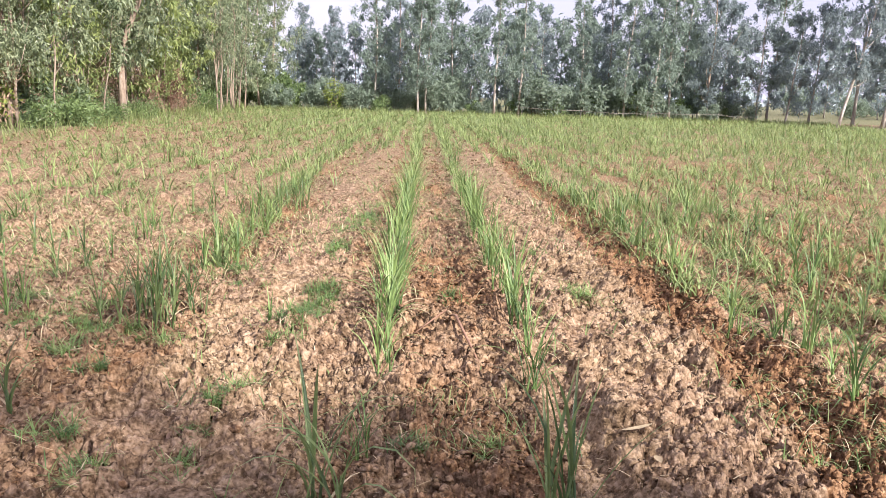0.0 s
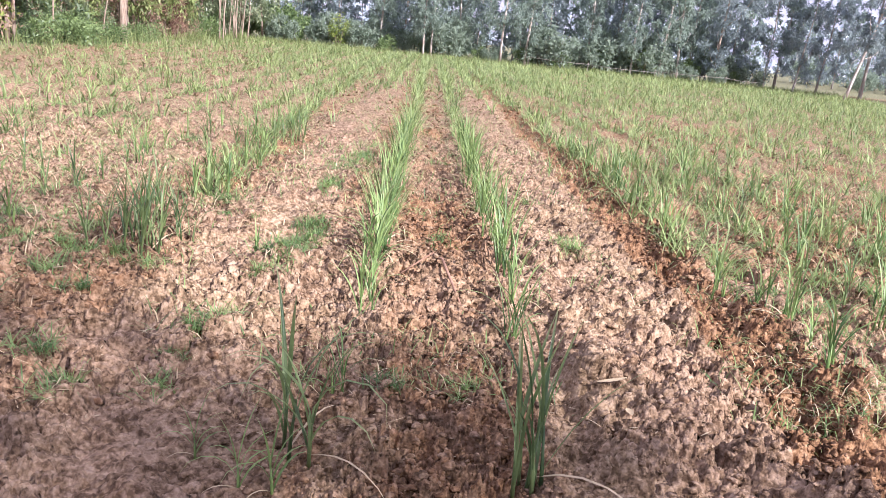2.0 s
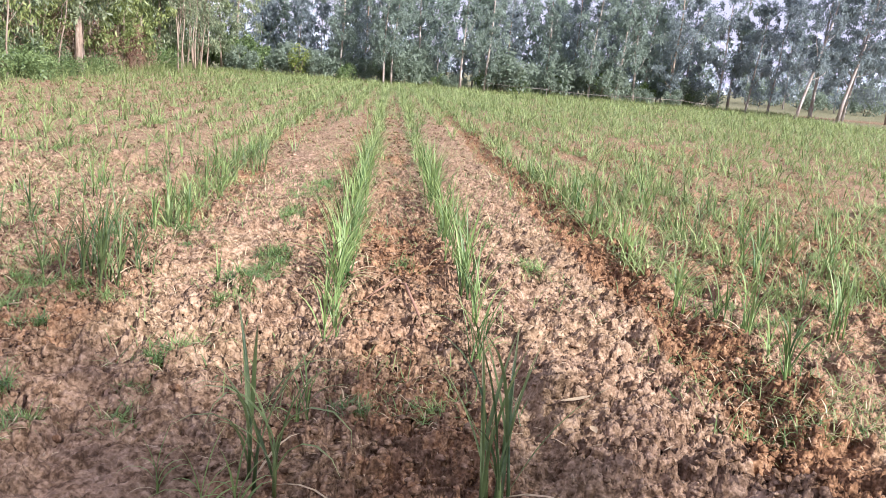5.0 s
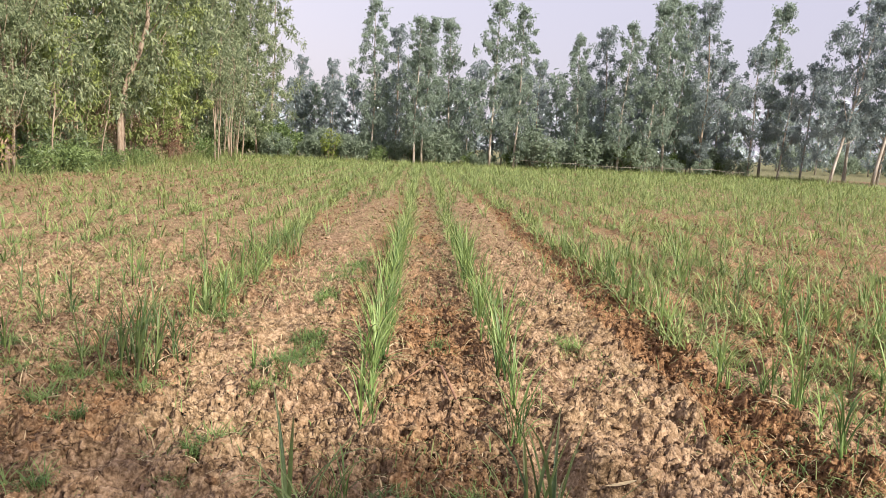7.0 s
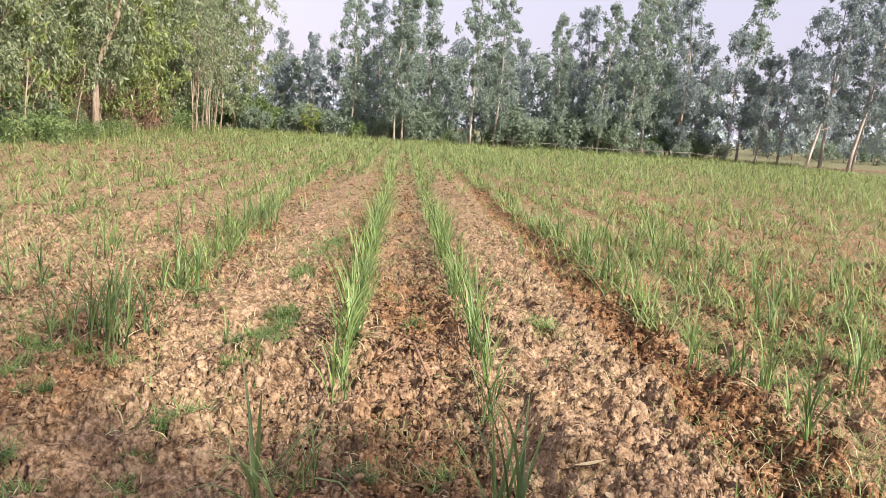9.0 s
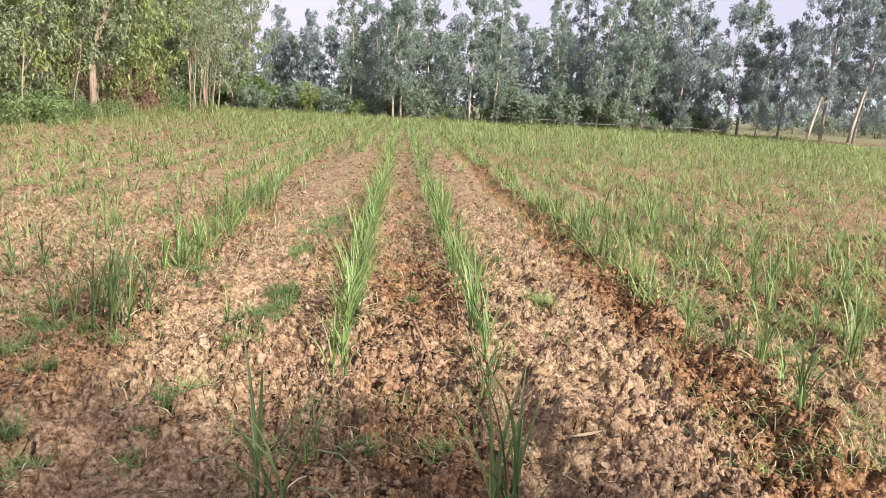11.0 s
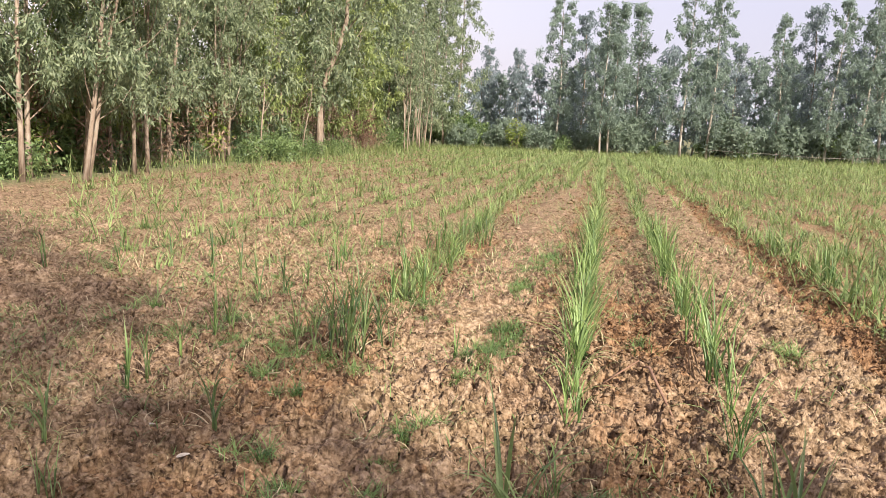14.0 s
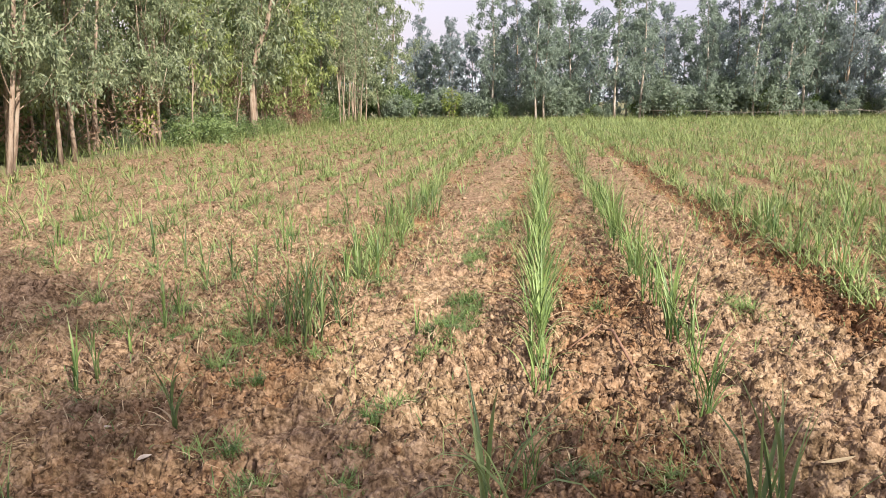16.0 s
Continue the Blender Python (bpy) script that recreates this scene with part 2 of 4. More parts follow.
def crumbs(x, y, seed):
    """Broken earth: cells with their own height and tilt, divided by steps and deep cracks, about -1 to 1."""
    ix, iy = np.floor(x), np.floor(y)
    near = np.full_like(x, 9.0)
    second = np.full_like(x, 9.0)
    out = np.zeros_like(x)
    for dx in (-1, 0, 1):
        for dy in (-1, 0, 1):
            cx, cy = ix + dx, iy + dy
            ux, uy = x - cx - hashed(cx, cy, seed), y - cy - hashed(cx, cy, seed + 11)
            d = ux ** 2 * (0.6 + 0.8 * hashed(cx, cy, seed + 3)) + uy ** 2
            tall = hashed(cx, cy, seed + 23) ** 1.5
            tilt = ux * (hashed(cx, cy, seed + 31) - 0.5) + uy * (hashed(cx, cy, seed + 37) - 0.5)
            closer = d < near
            out = np.where(closer, tall + 0.9 * tilt - 0.5 * d, out)
            second = np.where(closer, near, np.minimum(second, d))
            near = np.minimum(d, near)
    gap = np.sqrt(second) - np.sqrt(near)
    return out - 0.8 * np.exp(-gap / 0.11) * step(0.35, 0.6, vnoise(x * 0.23, y * 0.23, seed + 41))


def step(a, b, x):
    t = np.clip((x - a) / (b - a), 0, 1)
    return t * t * (3 - 2 * t)


def band(x, a, b, soft):
    return step(a - soft, a + soft, x) * (1 - step(b - soft, b + soft, x))


FIELD_X0, FIELD_X1, FIELD_Y1 = -11.6, 27.0, 51.5


def moisture_and_light(x, y):
    """Turned, darker earth in strips along the rows, with some painted sun and shade, 0 to 1."""
    w = x + 0.25 * (fbm(x * 1.5, y * 1.5, 5, 3) - 0.5)
    m = 0.95 * band(w, 1.46, 1.98, 0.1) + 0.46 * band(w, -0.25, 0.4, 0.15) * (1 - 0.5 * step(6, 13, y))
    m = m + 0.4 * band(w, -0.7, -0.42, 0.08) + 0.34 * step(2.0, 2.4, w) + 0.26 * band(w, -2.3, -1.4, 0.15)
    m = m - 0.15 * band(w, 0.6, 1.4, 0.15) - 0.1 * band(w, -1.5, -0.8, 0.15)
    m = m + 0.75 * (fbm(x * 0.8, y * 0.5, 9, 4) - 0.5) + 0.16
    # the last term darkens the earth round the mound for damp and shade together
    m = m - 0.22 * step(8, 5, y) * (band(x, -1.5, -0.45, 0.1) + band(x, 0.5, 1.45, 0.1)) + 0.1 * step(4.6, 3.4, y) * band(x, -0.4, 0.42, 0.1)
    # sunlit patch at (-1.5, 3.2), painted as paler, drier earth
    m = m - 0.35 * np.exp(-((x + 1.5) ** 2 / 0.12 + (y - 3.2) ** 2 / 0.05))
    return np.clip(m - 0.15 * step(9, 25, y) - 0.3 * step(-2.2, -4.5, x), 0, 1)


def height(x, y, cell):
    """The earth: low ridges along the rows, mounds and clods where the mesh is fine enough."""
    inside = band(x, FIELD_X0, FIELD_X1, 0.4) * band(y, -8.0, FIELD_Y1, 0.8)
    w = x + 0.12 * (fbm(x * 0.9, y * 0.9, 31, 3) - 0.5)
    h = 0.035 * band(w, 0.65, 1.45, 0.2) - 0.06 * band(w, 1.55, 1.85, 0.12) + 0.03 * band(w, -1.5, -0.75, 0.2)
    h = h - 0.03 * band(w, -0.1, 0.3, 0.1) + 0.02 * np.sin(2 * np.pi * (w + 0.35) / 0.8) * (step(2, 2.6, w) + step(-2, -2.6, w))
    wheel = band(w, 0.5, 0.66, 0.05) * step(4.6, 3.4, y)
    h = h - 0.035 * wheel
    h = h + 0.09 * (fbm(x * 0.9, y * 0.9, 3, 3) - 0.5) + 0.09 * (fbm(x * 3.2, y * 3.2, 17, 3) - 0.5)
    h = h + 0.15 * np.exp(-((x - 0.1) ** 2 / 0.08 + (y - 4.4) ** 2 / 0.16)) - 0.13 * np.exp(-((x - 0.21) ** 2 + (y - 5.6) ** 2) / 0.006)
    bare = step(0.64, 0.74, fbm(x * 2.1, y * 2.1, 211, 2))
    rough = 1.0 + 0.9 * fbm(x * 1.1, y * 1.1, 47, 3) + 0.45 * band(w, 1.42, 2.05, 0.1) + 0.2 * band(w, -0.3, 0.45, 0.1) - 0.3 * band(w, -1.45, -0.85, 0.12) * step(4, 5.2, y)
    rough = rough * (1 - 0.7 * bare) * (1 - 0.6 * wheel)
    big = np.clip(1.7 - cell / 0.06, 0, 1)
    small = np.clip(1.7 - cell / 0.03, 0, 1)
    tiny = np.clip(1.8 - cell / 0.013, 0, 1)
    x, y = x + 0.07 * (fbm(x * 17, y * 17, 203, 3) - 0.5), y + 0.07 * (fbm(x * 17, y * 17, 207, 3) - 0.5)
    x, y = x + 0.022 * tiny * (fbm(x * 55, y * 55, 223, 2) - 0.5), y + 0.022 * tiny * (fbm(x * 55, y * 55, 227, 2) - 0.5)
    kind = step(0.38, 0.62, fbm(x * 2.6, y * 2.6, 231, 2))
    pile = 0.042 * big * lumps(x * 6.5, y * 6.5, 71) * step(0.42, 0.55, vnoise(x * 2.1, y * 2.1, 8))
    pile = pile + 0.015 * big * lumps(x * 13 + 3, y * 13, 83) * (0.5 + 0.5 * kind) + 0.03 * big * crumbs(x * 10, y * 10, 87)
    pile = pile + 0.01 * small * lumps(x * 24, y * 24, 99) * (1.2 - 0.6 * kind) + 0.022 * small * crumbs(x * 23, y * 23 + 5, 97)
    pile = pile + 0.006 * tiny * lumps(x * 52, y * 52 + 5, 113) * (1.3 - 0.7 * kind) + 0.011 * tiny * crumbs(x * 45, y * 45 + 5, 117)
    h = h + rough * (pile + 0.045 * big * (fbm(x * 7, y * 7, 241, 5) - 0.5)) + 0.03 * small * (fbm(x * 21, y * 21, 55, 3) - 0.5)
    h = h + 0.09 * np.clip(1.6 - cell / 0.3, 0, 1) * (1 - big) * (fbm(x * 3.5, y * 3.5, 57, 3) - 0.5)
    h = h + 0.06 * np.clip(1.8 - cell / 0.1, 0, 1) * (np.abs(fbm(x * 5.5, y * 5.5, 141, 3) - 0.5) * 2 - 0.25) + 0.05 * np.clip(1.8 - cell / 0.2, 0, 1) * (fbm(x * 2.2, y * 1.5, 143, 2) - 0.5)
    h = h - 0.04
    return h * inside + (1 - inside) * (0.25 * (fbm(x * 0.12, y * 0.12, 61, 3) - 0.5) * step(-40, -11, -np.abs(x - 7)) * 0.4 + 0.03)


MIDDLE = (-0.1, 0.0)


def ring_step(q):
    """How far apart the earth's rings of points lie at the distance q from the middle of the walk."""
    return np.clip(0.0007 * q * q, 0.007, 0.5)


def cell_at(x, y):
    """The size of the earth's mesh there."""
    q = np.hypot(x - MIDDLE[0], y - MIDDLE[1])
    ahead = np.degrees(np.arctan2(-(x - MIDDLE[0]), y - MIDDLE[1]))
    return np.where((ahead > -46) & (ahead < 50) & (q > 1.9), np.maximum(0.0024 * q, 0.55 * ring_step(q)), 0.15)


# ---- ground ----
def build_ground():
    rings = [0.001, 0.4, 0.8, 1.2, 1.5, 1.7, 1.85, 1.95]
    while rings[-1] < 58:
        rings.append(rings[-1] + float(ring_step(rings[-1])))
    wide = 0.4
    while rings[-1] < 1500:
        wide *= 1.35
        rings.append(rings[-1] + wide)
    turns = list(np.arange(-46, 50, 0.142))
    wide = 0.142
    while turns[-1] < 312:
        wide = min(wide * 1.15, 3.0)
        turns.append(turns[-1] + wide)
    q, a = np.meshgrid(np.array(rings), np.radians(np.array(turns[:-1])), indexing="ij")
    gx, gy = MIDDLE[0] - q * np.sin(a), MIDDLE[1] + q * np.cos(a)
    gz = height(gx, gy, cell_at(gx, gy))
    v = np.stack([gx, gy, gz], -1).reshape(-1, 3)
    nq, na = gx.shape
    i, j = (k.ravel() for k in np.meshgrid(np.arange(nq - 1), np.arange(na), indexing="ij"))
    j2 = (j + 1) % na
    f = np.stack([i * na + j2, i * na + j, (i + 1) * na + j, (i + 1) * na + j2], -1)
    wild = 1 - band(gx, FIELD_X0, FIELD_X1, 0.5) * band(gy, -9, FIELD_Y1 + 0.2, 0.5)
    wild = wild * (1 - 0.9 * band(gx, 20, 70, 2) * band(gy + 0.12 * (gx - 24), 50.5, 57, 1.0))
    me = mesh_np("ground", v, f, SOIL, (("moist", moisture_and_light(gx, gy)), ("turf", wild)))
    tagged(new("ground", me), "dry tilled brown earth of a crop field, cloddy", "ground", kind="structure")


build_ground()


def ground_z(x, y):
    x, y = np.atleast_1d(np.asarray(x, float)), np.atleast_1d(np.asarray(y, float))
    return height(x, y, cell_at(x, y))


# ---- loose clods on the earth ----
def build_clods():
    bm = bmesh.new()
    bmesh.ops.create_icosphere(bm, subdivisions=1, radius=1)
    bv = np.array([p.co[:] for p in bm.verts])
    bf = np.array([[p.index for p in q.verts] for q in bm.faces])
    bm.free()
    n = 21000
    y = np.concatenate([2.1 + 4.4 * rng.random(n * 3) ** 1.2, 5.5 + 13 * rng.random(n) ** 1.5, 9 + 24 * rng.random(n * 2)])
    x = (rng.random(n * 6) - 0.5) * (1.6 + 1.25 * y) - 0.08 * y - 0.6
    x[n * 4:] = -11.3 + 12.7 * rng.random(n * 2)
    mix = rng.permutation(n * 6)
    x, y = x[mix], y[mix]
    want = 0.12 + 0.6 * moisture_and_light(x, y) + 0.7 * (fbm(x * 1.4, y * 1.4, 101, 3) - 0.4) + 0.45 * band(x, 1.42, 2.1, 0.1) + 0.15 * band(x, -0.3, 0.45, 0.1) - 0.3 * band(x, -1.45, -0.85, 0.12)
    keep = rng.random(n * 6) < np.where(y < 9, want, 0.6 * want + 0.1)
    x, y = x[keep][:n], y[keep][:n]
    n = len(x)
    r = 0.0045 + 0.014 * rng.random(n) ** 2.6 + 0.002 * rng.random(n)
    r = r * (1 + 0.13 * np.clip(y - 5, 0, 16))
    v = bv[None] * (1 + 1.1 * (rng.random((n, len(bv), 1)) - 0.5))
    v = v * np.stack([0.8 + 0.6 * rng.random(n), 0.8 + 0.6 * rng.random(n), 0.45 + 0.45 * rng.random(n)], -1)[:, None] * r[:, None, None]
    a = rng.random(n) * 6.283
    c, s = np.cos(a)[:, None], np.sin(a)[:, None]
    v = np.stack([v[..., 0] * c - v[..., 1] * s, v[..., 0] * s + v[..., 1] * c, v[..., 2]], -1)
    v = v + np.stack([x, y, ground_z(x, y) + r * 0.35], -1)[:, None]
    f = bf[None] + (np.arange(n) * len(bv))[:, None, None]
    wet = np.repeat(moisture_and_light(x, y) + 0.5 * (rng.random(n) - 0.55), len(bv))
    me = mesh_np("soil_clods", v.reshape(-1, 3), f.reshape(-1, 3), SOIL, (("moist", wet), ("turf", wet * 0)))
    tagged(new("soil_clods", me), "crumbled clods of dry brown earth on the field", "soil clods", kind="stuff")


def build_large_clods():
    """Clods large enough to pick up, one object each."""
    r = np.random.default_rng(63)
    bm = bmesh.new()
    bmesh.ops.create_icosphere(bm, subdivisions=2, radius=1)
    bv = np.array([p.co[:] for p in bm.verts])
    bf = np.array([[p.index for p in q.verts] for q in bm.faces])
    bm.free()
    shapes = []
    for k in range(9):
        d = 0.75 + 0.75 * (fbm(bv[:, 0] * 1.3 + bv[:, 2] * 0.8 + 7 * k, bv[:, 1] * 1.3 - bv[:, 2] * 0.6 + 3, 301 + k, 3) - 0.35)
        v = bv * d[:, None]
        for _ in range(5):
            face = r.normal(size=3)
            face = face / np.linalg.norm(face)
            far = np.maximum(v @ face - 0.62, 0)
            v = v - 0.85 * far[:, None] * face
        v = v * np.array([1.0, 0.8, 0.62])
        wet = np.full(len(v), 0.15 + 0.4 * (k % 3) / 2)
        shapes.append(mesh_np("soil_clod", v, bf, SOIL, (("moist", wet), ("turf", 0 * wet))))
    zones = ((1.42, 2.1, 2.9, 7.5, 62), (-0.3, 0.42, 2.5, 6.2, 34), (0.6, 1.42, 2.6, 5.0, 22), (-3.4, -1.3, 2.7, 5.0, 34), (-1.3, -0.4, 2.5, 3.9, 12))
    for x0, x1, y0, y1, count in zones:
        for _ in range(count):
            x, y = x0 + (x1 - x0) * r.random(), y0 + (y1 - y0) * r.random() ** 1.3
            size = 0.014 + 0.024 * r.random() ** 2.6
            ob = new("soil_clod", shapes[int(r.integers(0, 9))])
            tagged(ob, "hard angular clod of dry brown earth on tilled soil", "soil clod", "loose earth clods")
            ob.matrix_basis = Matrix.Translation((x, y, float(ground_z(x, y)[0]) + size * 0.25)) @ pose(0, 0, 0, 25 * (r.random() - 0.5), 25 * (r.random() - 0.5), 360 * r.random()) @ Matrix.Scale(size, 4)


build_clods()
build_large_clods()


# ---- blades ----
def blades(base, yaw, length, width, lean, curl, segs=3, fold=False):
    """Strips that rise from base and arch over. Returns points, faces and the share along each blade."""
    base, yaw, length, width, lean, curl = (np.asarray(q, float) for q in (base, yaw, length, width, lean, curl))
    n = len(base)
    k = np.arange(segs + 1) / segs
    ang = lean[:, None] + curl[:, None] * k[None] ** 1.7
    ds = length[:, None] / segs
    out = np.concatenate([np.zeros((n, 1)), np.cumsum(np.sin(0.5 * (ang[:, 1:] + ang[:, :-1])) * ds, 1)], 1)
    up = np.concatenate([np.zeros((n, 1)), np.cumsum(np.cos(0.5 * (ang[:, 1:] + ang[:, :-1])) * ds, 1)], 1)
    d = np.stack([np.cos(yaw), np.sin(yaw), 0 * yaw], -1)
    side = np.stack([-np.sin(yaw), np.cos(yaw), 0 * yaw], -1)
    mid = base[:, None] + out[..., None] * d[:, None] + up[..., None] * np.array([0, 0, 1.0])
    w = width[:, None] * (np.minimum(1, 0.45 + 2.2 * k) * (1 - k ** 2.2) + 0.03)[None] * 0.5
    cols = [mid - w[..., None] * side[:, None], mid + w[..., None] * side[:, None]]
    if fold:
        nrm = np.cos(ang)[..., None] * d[:, None] - np.sin(ang)[..., None] * np.array([0, 0, 1.0])
        cols = [cols[0] - nrm * w[..., None] * 0.5, mid, cols[1] - nrm * w[..., None] * 0.5]
    c = len(cols)
    v = np.stack(cols, 2).reshape(-1, 3)
    block = (segs + 1) * c
    faces = []
    for sgm in range(segs):
        for q in range(c - 1):
            a = sgm * c + q
            faces.append([a, a + 1, a + c + 1, a + c])
    f = (np.array(faces)[None] + (np.arange(n) * block)[:, None, None]).reshape(-1, 4)
    along = np.broadcast_to(k[None, :, None], (n, segs + 1, c)).ravel()
    return v, f, along


def cane_plant(seed, tall, count, spread, mat, label, broad=1.0, arch=1.2):
    """A young cane plant: a few short stalks, each with long blades set one above the other, the lowest withered."""
    r = np.random.default_rng(seed)
    ob = thing("cane_plant", label, "crop plant", "young cane plants in rows")
    shoots = max(2, count // 4)
    foot = (r.random((shoots, 2)) - 0.5) * spread
    tip = (r.random((shoots, 2)) - 0.5) * 0.1 * tall
    for i in range(shoots):
        p = np.array([[foot[i][0], foot[i][1], -0.04], [foot[i][0] + 0.3 * tip[i][0], foot[i][1] + 0.3 * tip[i][1], 0.1 * tall], [foot[i][0] + tip[i][0], foot[i][1] + tip[i][1], 0.32 * tall]])
        v, f = tube(p, [0.0065, 0.0055, 0.0025], 6)
        part("stalk", mesh_np("stalk", v, f, mat, (("along", np.zeros(len(v))),), True), ob)
    turn = r.random(shoots) * 6.283
    for i in range(count):
        k, level = i % shoots, i // shoots
        levels = max(1, (count - 1) // shoots)
        share = min(1.0, level / levels)
        at = foot[k] + tip[k] * share
        yaw = turn[k] + 3.1416 * level + 0.9 * (r.random() - 0.5)
        high = 0.3 * tall * share
        length = tall * (0.55 + 0.4 * r.random())
        lean = 0.3 - 0.22 * share + 0.18 * r.random()
        curl = arch * (0.35 + 1.9 * r.random() ** 1.6)
        dry = level == 0 and r.random() < 0.55
        if dry:
            lean, curl, length = 0.75 + 0.4 * r.random(), 1.0 + 0.6 * r.random(), length * 0.85
        v, f, al = blades([[at[0], at[1], high]], [yaw], [length], [broad * (0.006 + 0.0068 * r.random())], [lean], [curl], 6, True)
        part("leaf", mesh_np("leaf", v, f, STRAW if dry else mat, (("along", al),), True), ob, "withered straw-coloured leaf" if dry else "")
    return ob


def tube(points, radii, sides=8):
    p, radii = np.asarray(points, float), np.asarray(radii, float)
    t = np.gradient(p, axis=0)
    t = t / np.linalg.norm(t, axis=1)[:, None]
    ref = np.array([0.31, 0.95, 0.05]) if abs(t[0, 2]) > 0.6 else np.array([0.0, 0.0, 1.0])
    a = np.cross(t, ref)
    a = a / np.linalg.norm(a, axis=1)[:, None]
    b = np.cross(t, a)
    g = np.arange(sides) / sides * 2 * np.pi
    ring = p[:, None] + radii[:, None, None] * (np.cos(g)[None, :, None] * a[:, None] + np.sin(g)[None, :, None] * b[:, None])
    n = len(p)
    faces = []
    for i in range(n - 1):
        for j in range(sides):
            faces.append([i * sides + j, i * sides + (j + 1) % sides, (i + 1) * sides + (j + 1) % sides, (i + 1) * sides + j])
    v = np.concatenate([ring.reshape(-1, 3), p[:1], p[-1:]])
    for j in range(0, sides, 2):
        faces.append([n * sides, (j + 2) % sides, (j + 1) % sides, j])
        e = (n - 1) * sides
        faces.append([n * sides + 1, e + j, e + j + 1, e + (j + 2) % sides])
    return v, np.array(faces)


# ---- crop rows ----
def row_density(x, y):
    """How closely plants stand along a row, 0 to 1."""
    d = np.where(x > 1.5, 0.93, np.where(x < -3.2, 0.55, np.where(x < -2.3, 0.7, 0.95)))
    patchy = fbm(x * 0.5, y * 0.35, 131, 3)
    d = d * np.clip(0.25 + 2.0 * (patchy - 0.12), 0.2, 1)
    return d


ROWS_RIGHT = [2.0 + 0.8 * k for k in range(31)]
ROWS_LEFT = [-2.72 - 0.8 * k for k in range(11)]


def build_crop():
    kinds = [cane_plant(201 + k, (0.5, 0.42, 0.36, 0.46, 0.3, 0.4)[k], (17, 15, 11, 14, 8, 12)[k], (0.12, 0.1, 0.08, 0.14, 0.06, 0.1)[k], (CANE, CANE, CANE, CANE_DARK, CANE, CANE_DARK)[k],
                        ("tall fresh green cane plant with arching leaves", "bright green young cane plant in tilled earth", "small yellowish-green cane plant with thin leaves",
                         "bushy dark green cane plant with many leaves", "thin short green cane shoot in dry earth", "dark green young cane plant with drooping leaves")[k]) for k in range(6)]
    kinds.append(cane_plant(231, 0.56, 20, 0.09, CANE_DARK, "tall dark green cane plant with long arching leaves", 1.15, 0.7))
    kinds.append(cane_plant(235, 0.46, 18, 0.14, CANE_DARK, "spreading green cane plant with long drooping leaves", 1.15, 1.6))

    def put(kind, x, y, size, turn):
        place(kinds[kind], x, y, float(ground_z(x, y)[0]), turn, size)

    singles = ((7, -0.4, 2.56, 1.3), (6, 0.34, 2.42, 1.32), (1, -0.36, 2.98, 0.8), (4, -0.56, 2.28, 0.9), (4, -0.46, 2.31, 0.95), (4, -0.76, 2.48, 0.7), (5, -2.61, 3.92, 0.9), (4, -2.64, 3.71, 1.2), (3, -2.24, 2.62, 0.6), (1, 0.41, 3.66, 1.2), (0, 0.45, 4.15, 1.0), (1, 1.9, 3.45, 1.1), (5, -1.85, 3.27, 0.95),
               (3, -1.79, 4.7, 1.15), (3, -1.7, 4.78, 0.95), (5, -1.62, 4.9, 0.9), (3, -1.86, 4.8, 0.8), (5, -1.73, 6.2, 0.9), (1, -1.9, 7.4, 1.0), (1, -1.78, 7.6, 0.8), (5, -2.1, 8.7, 0.9),
               (3, -1.66, 9.4, 1.1), (3, -1.6, 9.7, 1.1), (3, -1.64, 10.1, 1.0), (5, -2.77, 6.05, 1.05), (5, -2.88, 5.75, 1.0), (2, -2.57, 4.82, 1.0),
               (4, -2.62, 4.3, 1.2), (1, -2.6, 4.6, 1.0), (3, -1.95, 4.62, 1.1), (3, -1.66, 4.6, 1.2), (0, -1.82, 4.9, 1.1), (3, -1.6, 5.05, 1.0), (0, -1.75, 5.1, 0.9), (4, -1.05, 4.6, 0.9), (1, -2.95, 8.1, 1.0), (5, -4.3, 6.9, 1.15), (5, -4.0, 7.1, 1.2), (4, -4.5, 6.5, 1.3),
               (5, -5.4, 6.6, 1.2), (1, -5.1, 7.4, 1.0), (5, -3.3, 6.3, 1.0), (5, -3.1, 6.2, 0.9), (2, -3.2, 3.3, 1.2), (5, -2.58, 2.96, 0.9), (4, 1.35, 8.8, 1.0))
    for kind, x, y, size in singles:
        put(kind, x, y, size, 137 * (x + y))
    near = [(-0.32, 3.85, 0.18), (0.45, 4.75, 0.2), (2.0, 4.0, 0.2), (2.8, 4.1, 0.25), (3.6, 5.2, 0.3), (-1.75, 5.6, 0.22), (-2.72, 6.4, 0.5)]
    count, ends = len(singles), {}
    r = np.random.default_rng(41)
    todo = []
    for x, y0, gap in near:
        y = y0
        while y < 11.5:
            todo.append((x, y))
            y += gap * (0.7 + 0.6 * r.random())
        ends[x] = y
    for x, y in todo:
        if r.random() > (1.1 if x < 1 else 0.95) * (0.4 + float(row_density(np.array([x]), np.array([y]))[0])):
            continue
        if count > 372:
            break
        kind = int(r.choice((0, 1, 1, 0, 2))) if -0.5 < x < 0.6 else int(r.choice((0, 1, 2, 2, 4, 5, 4, 1)))
        low = 1.0 if -0.5 < x < 0.6 else 0.86
        put(kind, x + (0.45 if x == -1.75 else 0.09 if x < 1 else 0.26) * (r.random() - 0.5) - (0.04 * (y - 5.6) if x == -1.75 else 0), y, low + 0.35 * r.random(), r.random() * 360)
        count += 1
    # the rest of the field
    px, py = [], []
